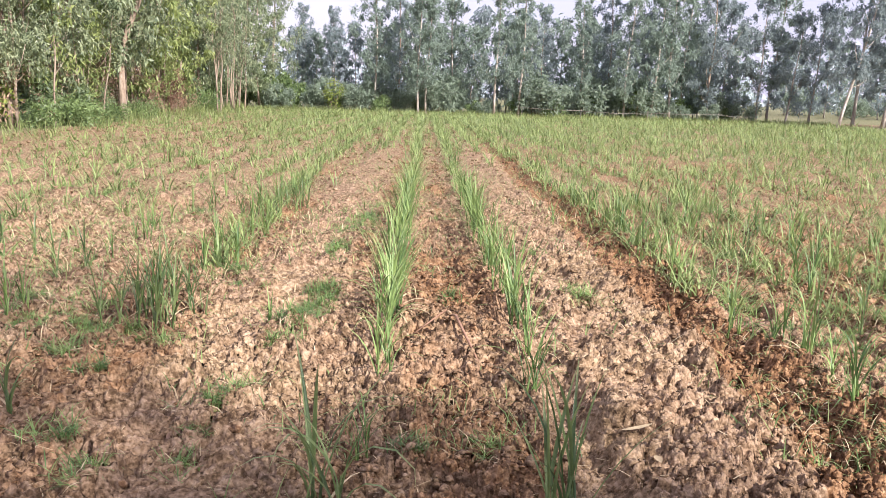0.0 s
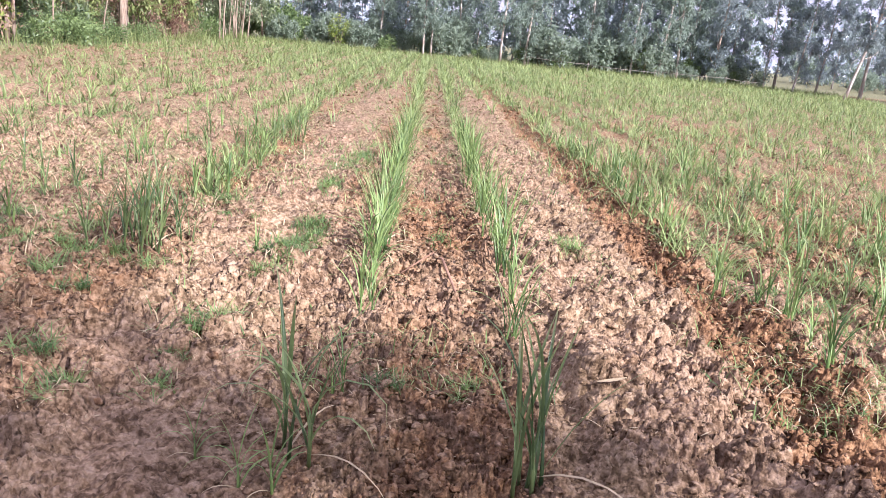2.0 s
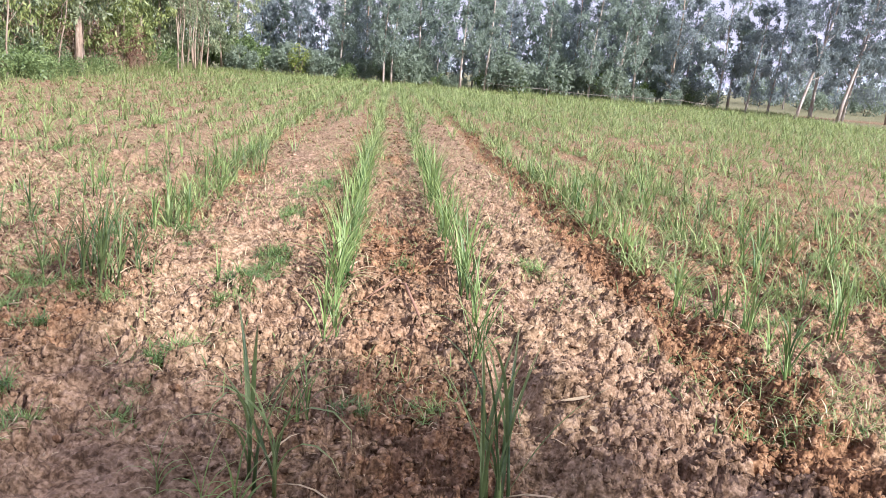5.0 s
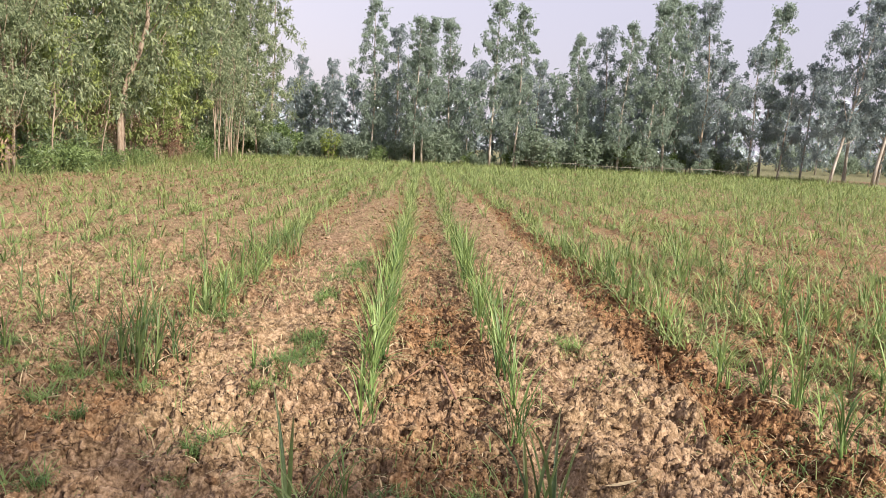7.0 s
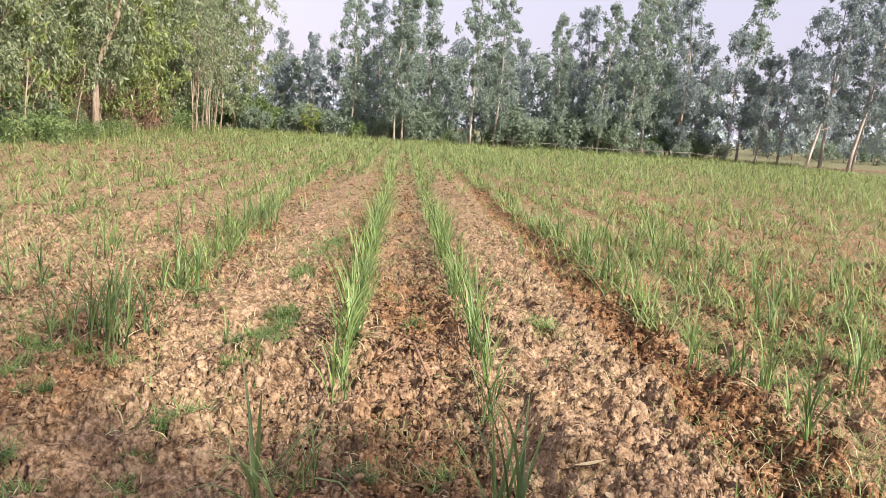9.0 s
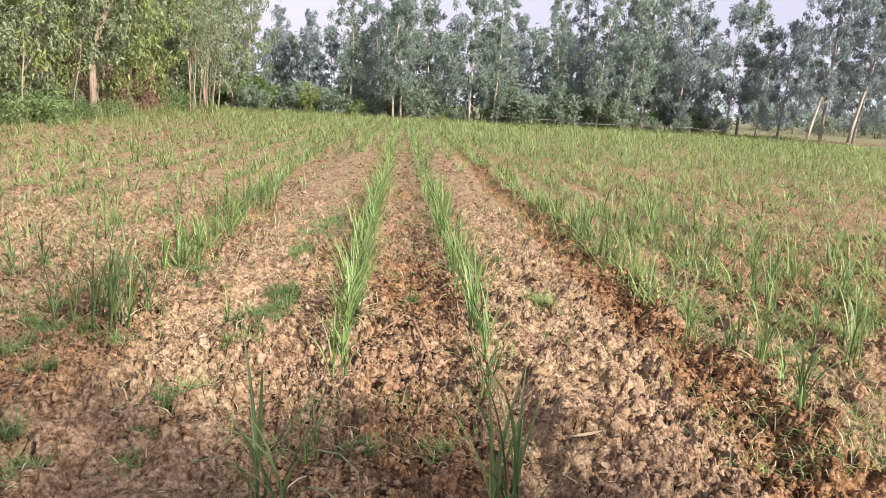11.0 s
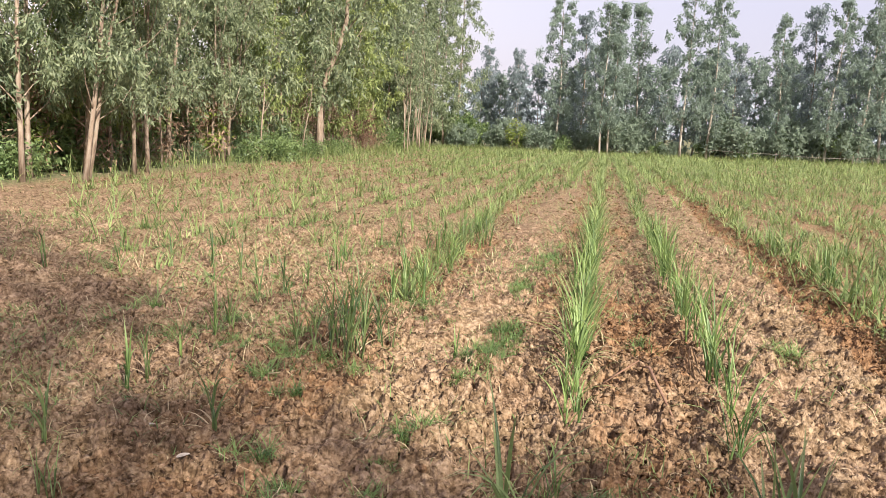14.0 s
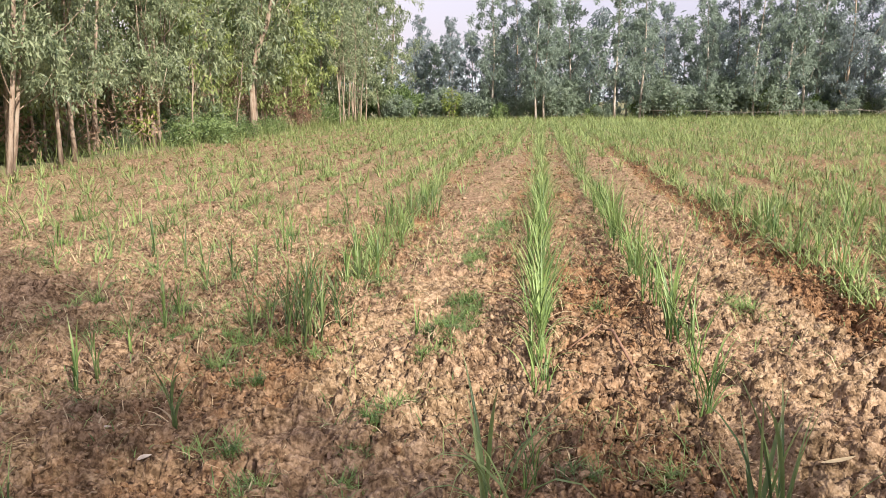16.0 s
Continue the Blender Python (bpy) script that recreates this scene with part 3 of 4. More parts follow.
    for x in [-1.75, -1.15, -0.32, 0.45, 1.2] + ROWS_RIGHT + ROWS_LEFT:
        y0 = 11.5 if x in ends or 1.5 < x < 3.7 else 4.5
        if x in (-1.15, 1.2):
            y0 = 13.0
        if x < -3 or x > 4.0:
            y0 = max(4.5, abs(x) * 1.3)
        y = np.arange(y0, FIELD_Y1 - 0.6, 0.12)
        y = y + 0.16 * (r.random(len(y)) - 0.5)
        keep = r.random(len(y)) < row_density(np.full(len(y), x), y) * (step(12, 34, y) if x in (-1.15, 1.2) else 1)
        y = y[keep]
        if x in (2.0, 2.8, 3.6):
            fill = 5.2 + 6.3 * r.random(70)
            y = np.concatenate([y, fill])
        if x == -1.75:
            y = np.concatenate([y, 6.0 + 5.5 * r.random(40)])
        px.append(np.full(len(y), x) - (0.04 * np.minimum(y - 5.6, 10) if x == -1.75 else 0) + (0.16 if x < 1.5 else 0.3) * (r.random(len(y)) - 0.5) + 0.12 * (fbm(y * 0.4, y * 0 + x, 3, 2) - 0.5))
        py.append(y)
    extra = 3200
    ex, ey = -7 + 12 * r.random(extra), 11 + 40 * r.random(extra)
    lane = band(ex, 0.75, 1.5, 0.1) * (1 - step(18, 34, ey))
    keep = (r.random(extra) < 0.75 * step(10, 32, ey)) & (r.random(extra) > lane)
    px.append(ex[keep])
    py.append(ey[keep])
    px, py = np.concatenate(px), np.concatenate(py)
    per = 9
    n = len(px)
    bx = np.repeat(px, per) + 0.12 * (r.random(n * per) - 0.5)
    by = np.repeat(py, per) + 0.16 * (r.random(n * per) - 0.5)
    tall = np.repeat(0.16 + 0.34 * r.random(n) ** 1.3 + 0.1 * (fbm(px * 0.4, py * 0.4, 19, 2) - 0.4), per)
    bz = ground_z(bx, by) - 0.03
    m = n * per
    yaw, long = r.random(m) * 6.283, tall * (0.6 + 0.8 * r.random(m))
    wide = 0.006 + 0.00045 * by + 0.009 * r.random(m)
    lean, curl = 0.08 + 0.85 * r.random(m) ** 1.1, 0.5 + 2.2 * r.random(m) ** 1.2
    vs, fs, als, at = [], [], [], 0
    for pick, segs in ((by < 17, 3), (by >= 17, 2)):
        v, f, al = blades(np.stack([bx, by, bz], -1)[pick], yaw[pick], long[pick], wide[pick], lean[pick], curl[pick], segs)
        vs.append(v)
        fs.append(f + at)
        als.append(al)
        at += len(v)
    me = mesh_np("cane_rows", np.concatenate(vs), np.concatenate(fs), CANE_PALE, (("along", np.concatenate(als)),), True)
    tagged(new("cane_rows", me), "rows of young green cane across the field", "crop rows", kind="stuff")


build_crop()


# ---- weeds and litter ----
def weed_patch(seed, rx, ry, n, label, tall=0.09, at=None):
    r = np.random.default_rng(seed)
    ob = thing("weed_patch", label, "weed", "weed patches between the rows")
    tufts = max(9, n // 22)
    a, q = r.random(tufts) * 6.283, np.sqrt(r.random(tufts))
    heart = np.stack([rx * q * np.cos(a), ry * q * np.sin(a)], -1)
    base = heart[r.integers(0, tufts, n)] + r.normal(size=(n, 2)) * 0.022 * (0.6 + 1.6 * r.random((n, 1)) ** 2)
    base = np.concatenate([base, np.full((n, 1), -0.015)], 1)
    if at:
        base[:, 2] += ground_z(base[:, 0] + at[0], base[:, 1] + at[1]) - ground_z(*at)[0]
    v, f, al = blades(base, r.random(n) * 6.283, tall * (0.4 + 0.9 * r.random(n)), 0.0035 + 0.003 * r.random(n), 0.3 + 1.1 * r.random(n), 0.3 + 1.2 * r.random(n), 3)
    part("foliage", mesh_np("foliage", v, f, WEED, (("along", al),), True), ob, kind="stuff")
    m = max(4, n // 60)
    a, q = r.random(m) * 6.283, 0.6 * np.sqrt(r.random(m))
    base = np.stack([rx * q * np.cos(a), ry * q * np.sin(a), np.full(m, -0.01)], -1)
    v, f, al = blades(base, r.random(m) * 6.283, np.full(m, tall * 1.2), np.full(m, 0.006), 0.9 + 0.5 * r.random(m), 0.5 + r.random(m), 3)
    part("dry_grass", mesh_np("dry_grass", v, f, STRAW, (("along", al),), True), ob, "dry straw-coloured stems", "stuff")
    return ob


def build_weeds():
    for seed, x, y, rx, ry, count in ((301, -0.82, 5.25, 0.12, 0.47, 1150), (304, -0.89, 4.55, 0.14, 0.42, 750), (305, -0.88, 7.0, 0.1, 0.4, 600), (306, -0.78, 8.7, 0.12, 0.7, 900), (307, -0.99, 3.55, 0.07, 0.26, 190), (308, 1.02, 5.6, 0.09, 0.2, 300), (309, 0.08, 5.6, 0.1, 0.25, 260)):
        strip = weed_patch(seed, rx, ry, count, "patch of bright green grass on tilled earth", 0.11, (x, y))
        place(strip, x, y, float(ground_z(x, y)[0]) + 0.01)
    tuft = weed_patch(302, 0.12, 0.13, 130, "small tuft of green grass on tilled earth", 0.1)
    thin = weed_patch(303, 0.19, 0.26, 190, "thin spread of low green weeds", 0.08)
    spots = ((tuft, -1.03, 3.4, 0.7), (tuft, -0.17, 2.98, 0.7), (tuft, -1.35, 2.72, 0.6), (tuft, -1.03, 3.14, 0.6), (tuft, -1.49, 4.2, 0.75), (tuft, -2.0, 4.1, 1.3), (tuft, -1.61, 3.0, 1.0), (tuft, -1.36, 2.74, 0.9), (tuft, -1.0, 2.87, 0.9),
             (thin, -0.86, 8.3, 1.1), (thin, -0.8, 7.7, 1.0), (thin, 0.1, 6.6, 0.8), (tuft, -1.5, 5.8, 1.0), (thin, -1.35, 5.5, 0.7),
             (thin, -0.75, 10.0, 1.2), (thin, -0.7, 12.0, 1.3), (thin, 0.1, 9.0, 1.0), (tuft, -2.9, 5.9, 1.4), (tuft, -2.7, 6.3, 1.3), (thin, -2.2, 5.3, 0.9), (tuft, -1.8, 4.45, 1.2),
             (tuft, 0.15, 3.0, 0.8), (thin, 0.75, 6.9, 0.9), (tuft, -4.1, 7.6, 1.2), (thin, -4.4, 6.2, 1.1), (tuft, -1.75, 3.75, 0.8), (thin, 2.3, 4.6, 1.1), (thin, 2.2, 5.6, 1.3), (thin, 2.3, 6.9, 1.3))
    pick = np.random.default_rng(53)
    for _ in range(64):
        y = 4.5 + 7 * pick.random() ** 1.2
        x = (2.1 + 0.55 * y * pick.random()) if pick.random() < 0.55 else -1.5 - 0.5 * y * pick.random()
        spots += ((tuft if pick.random() < 0.6 else thin, x, y, 0.7 + 0.7 * pick.random()),)
    for k, (ob, x, y, s) in enumerate(spots):
        place(ob, x, y, float(ground_z(x, y)[0]) + 0.015, 77 * k, s)
    # low weeds too small and many to count
    r = np.random.default_rng(51)
    n = 92000
    y = 3.0 + 40 * r.random(n * 4) ** 1.7
    x = (r.random(n * 4) - 0.5) * (2 + 1.55 * y) - 0.15 * y
    left = step(-0.6, -1.8, x)
    want = 0.15 + (fbm(x * 0.9, y * 0.7, 151, 4) - 0.43) * 4 + 0.45 * step(1.8, 2.6, x) * step(3.5, 6.5, y) + 0.75 * step(5.5, 11, y) + 0.3 * step(12, 22, y) + (0.2 + 0.45 * step(4, 6.5, y)) * left - 0.4 * band(x, 0.7, 1.6, 0.1) * (1 - step(9, 15, y)) - 0.3 * step(5, 3, y)
    want = want + 0.7 * np.exp(-((x + 0.82) / 0.18) ** 2) * step(5, 8, y) + 0.35 * np.exp(-((x - 1.35) / 0.12) ** 2) * step(6, 9, y)
    for row in (-1.75, -0.32, 0.45, 2.0, 2.8, 3.6, -2.72, -3.52):
        want = want + 0.5 * np.exp(-((x - row) / 0.16) ** 2) * step(4.0, 6.5, y)
    want = want * (1 - 0.6 * step(-4, -6.5, x) * (1 - step(18, 32, y)))
    keep = (r.random(n * 4) < want) & (x > FIELD_X0) & (x < FIELD_X1)
    x, y = x[keep][:n], y[keep][:n]
    n = len(x)
    size = 0.035 + 0.12 * r.random(n) ** 2 + 0.004 * np.minimum(y, 18)
    yaw, wide, lean, curl = r.random(n) * 6.283, 0.003 + 0.0007 * y + 0.003 * r.random(n), 0.3 + 1.0 * r.random(n), 0.3 + 1.2 * r.random(n)
    sort = r.random(n)
    straw, deep = sort < 0.24, sort > 0.68
    for pick, name, mat, label in ((~straw & ~deep, "low_weeds", WEED_PALE, "scattered low green weeds over the field"), (deep, "green_weeds", WEED, "scattered darker green weeds over the field"), (straw, "dry_weeds", STRAW, "scattered dry yellow weeds over the field")):
        vs, fs, als, at = [], [], [], 0
        for zone, segs in ((pick & (y < 10), 2), (pick & (y >= 10), 1)):
            v, f, al = blades(np.stack([x, y, ground_z(x, y) - 0.008], -1)[zone], yaw[zone], size[zone], wide[zone], lean[zone], curl[zone], segs)
            vs.append(v)
            fs.append(f + at)
            als.append(al)
            at += len(v)
        me = mesh_np(name, np.concatenate(vs), np.concatenate(fs), mat, (("along", np.concatenate(als)),), True)
        tagged(new(name, me), label, "weeds", kind="stuff")
    # taller weeds among the cane further off
    n = 46000
    y = 9 + 42 * r.random(n) ** 1.2
    x = -11.3 + 38 * r.random(n)
    lane = band(x, 0.7, 1.45, 0.1) * (1 - step(16, 30, y)) + band(x, -1.5, -1.0, 0.08) * (1 - step(12, 20, y))
    bald = step(-3.5, -6.5, x) * (1 - step(20, 34, y))
    keep = (r.random(n) > np.maximum(lane, 0.75 * bald)) & (r.random(n) < 0.35 + 1.6 * (fbm(x * 0.8, y * 0.5, 171, 3) - 0.3)) & (np.abs(x) < 2.5 + 0.72 * y)
    x, y = x[keep], y[keep]
    n = len(x)
    fresh = fbm(x * 1.3, y * 0.8, 173, 2) + 0.5 * (r.random(n) - 0.5) > 0.5
    for pick, name, mat, label in ((fresh, "field_weeds", CANE_PALE, "pale green weeds among the distant cane rows"), (~fresh, "rank_weeds", CANE_DARK, "dark green weeds among the distant cane rows")):
        m = int(pick.sum())
        v, f, al = blades(np.stack([x, y, ground_z(x, y) - 0.02], -1)[pick], r.random(m) * 6.283, 0.1 + 0.22 * r.random(m), 0.007 + 0.0009 * y[pick], 0.3 + 0.9 * r.random(m), 0.3 + 1.2 * r.random(m), 1)
        tagged(new(name, mesh_np(name, v, f, mat, (("along", al * 0.7),), True)), label, "weeds", kind="stuff")
    # dry litter
    n = 9000
    y = 2.6 + 24 * r.random(n) ** 1.1
    x = (r.random(n) - 0.5) * (2 + 1.3 * y) - 0.08 * y
    v, f, al = blades(np.stack([x, y, ground_z(x, y) + 0.008], -1), r.random(n) * 6.283, 0.02 + 0.06 * r.random(n) ** 2, 0.003 + 0.0004 * y + 0.004 * r.random(n), 1.2 + 0.35 * r.random(n), 0.5 * (r.random(n) - 0.3), 2)
    tagged(new("dry_litter", mesh_np("dry_litter", v, f, STRAW, (("along", al),), True)), "dry straw-coloured leaf litter strewn on the earth", "litter", kind="stuff")
    # grass along the field's edges
    n = 13000
    u = r.random(n)
    side = r.random(n) < 0.25
    x = np.where(side, FIELD_X0 - 0.5 - 1.6 * r.random(n) ** 2 + 1.1 * r.random(n), FIELD_X0 + (FIELD_X1 - FIELD_X0) * u)
    y = np.where(side, 10 + 42 * u ** 0.6, FIELD_Y1 - 0.2 + 2.2 * r.random(n) ** 1.5)
    v, f, al = blades(np.stack([x, y, ground_z(x, y) - 0.02], -1), r.random(n) * 6.283, np.where(side, 1.6, 1.0) * (0.16 + 0.35 * r.random(n) ** 1.5), 0.014 + 0.012 * r.random(n), 0.1 + 0.5 * r.random(n), 0.3 + 1.0 * r.random(n), 3)
    tagged(new("border_grass", mesh_np("border_grass", v, f, WEED_PALE, (("along", al),), True)), "rough green grass along the field's border", "grass", kind="stuff")


build_weeds()


# ---- trees ----
def leaf_cloud(r, centres, radii, per, length, width, hang):
    """Pointed leaves round the centres, most of them hanging."""
    n = len(centres) * per
    c = np.repeat(centres, per, 0)
    s = np.repeat(radii, per)[:, None]
    g = r.normal(size=(n, 3))
    g = g / np.linalg.norm(g, axis=1)[:, None] * (r.random((n, 1)) ** 0.45)
    p = c + g * s * np.array([1, 1, 1.35])
    d = r.normal(size=(n, 3)) * 0.55 + np.array([0, 0, -hang]) + g * 0.3
    d = d / np.linalg.norm(d, axis=1)[:, None]
    w = np.cross(d, r.normal(size=(n, 3)))
    w = w / np.linalg.norm(w, axis=1)[:, None]
    ln = (length * (0.65 + 0.7 * r.random(n)))[:, None]
    wd = (width * (0.7 + 0.6 * r.random(n)))[:, None]
    bend = np.cross(d, w) * ln * 0.12
    v = np.stack([p, p + d * ln * 0.42 + w * wd * 0.5 + bend, p + d * ln, p + d * ln * 0.42 - w * wd * 0.5 + bend], 1).reshape(-1, 3)
    return v, np.arange(n * 4).reshape(-1, 4)


def gum_tree(seed, tall, clear, reach, clusters, per, leaf_mat, bark_mat, label, fork=0.0, thick=0.11, gap=0.0, leaf=(0.24, 0.07), limbs=8):
    """A slender gum tree: bent tapering trunk, rising limbs, leaves in hanging clumps."""
    r = np.random.default_rng(seed)
    ob = thing("gum_tree", label, "tree", "gum trees round the field")
    n = 12
    k = np.linspace(0, 1, n)
    ph = r.random(4) * 6.283
    wob = 0.012 * tall
    line = np.stack([wob * np.sin(3.5 * k + ph[0]) * k + 0.4 * wob * np.sin(9 * k + ph[1]), wob * np.sin(3 * k + ph[2]) * k + 0.4 * wob * np.sin(8 * k + ph[3]), k * tall * 0.97], -1)
    line[:, :2] -= line[0, :2]
    line[:, 0] += fork * np.clip(k - 0.22, 0, 0.2)
    line[0, 2] = -0.15
    rad = thick * (1 - 0.88 * k) * (1 + 0.25 * np.exp(-k * 40))
    v, f = tube(line, rad, 9)
    trunk = part("trunk", mesh_np("trunk", v, f, bark_mat, (), True), ob)
    hs = clear + (tall - clear) * (np.arange(clusters) + r.random(clusters)) / clusters
    rel = (hs - clear) / (tall - clear)
    shape = reach * (0.45 + 0.75 * np.sin(np.pi * np.clip(rel * 0.85 + 0.12, 0, 1))) * (1 - 0.45 * rel ** 3)
    ang = np.arange(clusters) * 2.4 + r.random(clusters)
    out = shape * (0.15 + 0.85 * r.random(clusters))
    if gap:
        hs = hs + gap * np.sin(hs * 2.3 + seed)
    stem = np.stack([np.interp(hs, line[:, 2], line[:, 0]), np.interp(hs, line[:, 2], line[:, 1])], -1)
    centres = np.stack([stem[:, 0] + out * np.cos(ang), stem[:, 1] + out * np.sin(ang), np.minimum(hs, tall * 0.985)], -1)
    rr = (0.26 + 0.34 * r.random(clusters)) * (0.6 + 0.25 * reach) * (1 - 0.2 * rel)
    bunch = np.repeat(centres, 3, 0) + np.clip(r.normal(size=(clusters * 3, 3)), -1.3, 1.3) * np.repeat(rr, 3)[:, None] * 0.52
    v, f = leaf_cloud(r, bunch, np.repeat(rr, 3) * (0.35 + 0.3 * r.random(clusters * 3)), per // 3, leaf[0], leaf[1], 0.75)
    part("crown", mesh_np("crown", v, f, leaf_mat), ob, "hanging narrow leaves in loose clumps")
    for i in range(clusters // 10 + 1, clusters, max(2, clusters // limbs)):
        low = max(hs[i] - 1.0 * out[i] - 0.5, clear * 0.95)
        s0 = np.array([np.interp(low, line[:, 2], line[:, 0]), np.interp(low, line[:, 2], line[:, 1]), low])
        e = centres[i]
        mid = s0 * 0.5 + e * 0.5 + np.array([0.1 * math.cos(ang[i]), 0.1 * math.sin(ang[i]), -0.12])
        t0 = thick * (1 - 0.88 * low / tall) * 0.38
        v, f = tube([s0, s0 * 0.72 + mid * 0.28, mid, e], [t0, t0 * 0.8, t0 * 0.55, 0.008], 6)
        part("limb", mesh_np("limb", v, f, bark_mat, (), True), trunk)
    return ob


def bush(seed, wide, tall, clusters, per, mat, label, leaf=(0.13, 0.06), stems=5):
    """A dense bush on a few stems."""
    r = np.random.default_rng(seed)
    ob = thing("bush", label, "bush", "bushes under the trees")
    a = r.random(clusters) * 6.283
    q = np.sqrt(r.random(clusters))
    z = tall * (0.12 + 0.8 * r.random(clusters) * (1 - 0.45 * q))
    c = np.stack([wide * q * np.cos(a), wide * q * np.sin(a), z], -1)
    v, f = leaf_cloud(r, c, 0.22 + 0.2 * r.random(clusters) * wide, per, leaf[0], leaf[1], 0.25)
    v[:, 2] = np.maximum(v[:, 2], 0.0)
    part("foliage", mesh_np("foliage", v, f, mat), ob)
    for i in range(0, clusters, max(1, clusters // stems)):
        v, f = tube([[0.1 * math.cos(a[i]), 0.1 * math.sin(a[i]), -0.08], c[i] * np.array([0.5, 0.5, 0.6]), c[i]], [0.025, 0.016, 0.006], 5)
        part("stem", mesh_np("stem", v, f, BARK, (), True), ob)
    return ob


def build_trees():
    r = np.random.default_rng(77)
    full = [gum_tree(401, 12.0, 1.1, 1.8, 84, 70, GUM, BARK, "tall leafy gum tree with tan peeling bark", thick=0.075),
            gum_tree(402, 11.0, 1.0, 1.5, 80, 70, GUM_LIME, BARK, "gum tree with fresh yellow-green hanging leaves", thick=0.07),
            gum_tree(403, 12.5, 1.3, 1.9, 84, 70, GUM, BARK, "gum tree with grey-green drooping foliage", thick=0.1),
            gum_tree(404, 11.5, 1.9, 1.8, 84, 70, GUM, BARK, "gum tree with a bent pale trunk and full crown", fork=4.0, thick=0.13)]
    near = [gum_tree(405, 11.5, 1.7, 1.5, 58, 135, GUM, BARK, "gum tree with tan bark at the field's edge", thick=0.062, gap=0.4, leaf=(0.17, 0.042), limbs=12),
            gum_tree(406, 11.0, 1.3, 1.4, 58, 135, GUM, BARK, "leaning gum tree with drooping green foliage", fork=1.5, thick=0.066, gap=0.4, leaf=(0.17, 0.042), limbs=12)]
    slim = [gum_tree(411, 11.0, 1.9, 1.5, 80, 78, GUM_FAR_HAZE, BARK_PALE, "slender gum tree with pale bare lower trunk", thick=0.085, leaf=(0.21, 0.082)),
            gum_tree(412, 11.5, 2.4, 1.35, 74, 78, GUM_FAR_HAZE, BARK_PALE, "slender gum tree with an open narrow crown", gap=0.35, thick=0.085, leaf=(0.21, 0.082)),
            gum_tree(413, 10.5, 0.9, 1.7, 82, 75, GUM_HAZE_BLUE, BARK, "gum tree with grey-green foliage, blued and paled for haze", thick=0.085, leaf=(0.21, 0.082))]
    dark = [gum_tree(421, 10.5, 1.8, 2.1, 66, 95, GUM_HAZE_BLUE, BARK_PALE, "dark spreading gum tree with clumped foliage", gap=0.5, thick=0.1, leaf=(0.22, 0.085)),
            gum_tree(422, 12.0, 2.8, 2.1, 66, 95, GUM_HAZE_BLUE, BARK_PALE, "tall dark gum tree with open clumped crown", gap=0.6, thick=0.105, leaf=(0.22, 0.085))]
    thin = gum_tree(425, 11.5, 3.0, 1.6, 50, 21, GUM, BARK, "gum tree with a light open crown", thick=0.08)
    back = [gum_tree(407, 11.5, 1.4, 1.8, 58, 50, GUM, BARK, "gum tree deep in the grove", thick=0.08, leaf=(0.28, 0.09)),
            gum_tree(408, 12.0, 1.6, 1.8, 58, 50, GUM_LIME, BARK, "yellow-green gum tree deep in the grove", thick=0.08, leaf=(0.28, 0.09))]
    small = [gum_tree(414, 7.0, 0.8, 1.5, 46, 36, GUM_FAR_HAZE, BARK_PALE, "young grey-green gum tree beyond the field, paled for haze", thick=0.06, leaf=(0.36, 0.115)),
             gum_tree(415, 7.0, 0.8, 1.6, 46, 36, GUM_HAZE_BLUE, BARK_PALE, "young gum tree beyond the field, leaves blued for haze", thick=0.06, leaf=(0.36, 0.115))]
    stem = gum_tree(410, 5.5, 2.6, 0.8, 16, 40, GUM, BARK, "thin bare-stemmed young gum tree in the grove", fork=0.8, thick=0.035, leaf=(0.17, 0.045))
    sapling = gum_tree(409, 4.2, 0.7, 0.8, 30, 44, GUM_LIME, BARK, "thin green sapling at the grove's edge", thick=0.03, leaf=(0.16, 0.045))
    green = bush(431, 1.1, 1.3, 26, 90, BUSH, "dense green bush at the grove's edge")
    high = bush(432, 1.2, 2.8, 34, 56, BUSH, "tall dark green bush under the trees", (0.22, 0.1))
    grey = bush(435, 1.3, 3.0, 34, 50, BUSH_HAZE_BLUE, "tall grey-green bush beyond the field, paled for haze", (0.25, 0.11))
    under_far = bush(438, 1.3, 2.4, 34, 50, BUSH, "leafy green bush beside the far gum trunks", (0.22, 0.1))
    lime = bush(433, 0.55, 2.4, 16, 44, BUSH_LIME, "yellow-green leafy shrub among the trees")
    under = bush(436, 0.8, 2.0, 26, 60, BUSH_GREY, "grey-green undergrowth round the gum trunks", (0.17, 0.045), 6)
    dry = bush(437, 0.6, 1.6, 22, 34, STRAW, "dry straw-coloured undergrowth in the grove", (0.2, 0.03), 8)
    dead = bush(434, 0.85, 2.6, 34, 44, DEAD, "withered reddish-brown shrub at the grove", (0.14, 0.03), 14)

    rust = bush(439, 0.8, 2.5, 30, 30, RUST, "withered rust-brown shrub with hanging dead leaves", (0.24, 0.05), 14)

    def tree(ob, x, y, size, lean_x=0.0, lean_y=0.0, turn=None):
        place(ob, x, y, float(ground_z(x, y)[0]), r.random() * 360 if turn is None else turn, size, lean_x, lean_y)

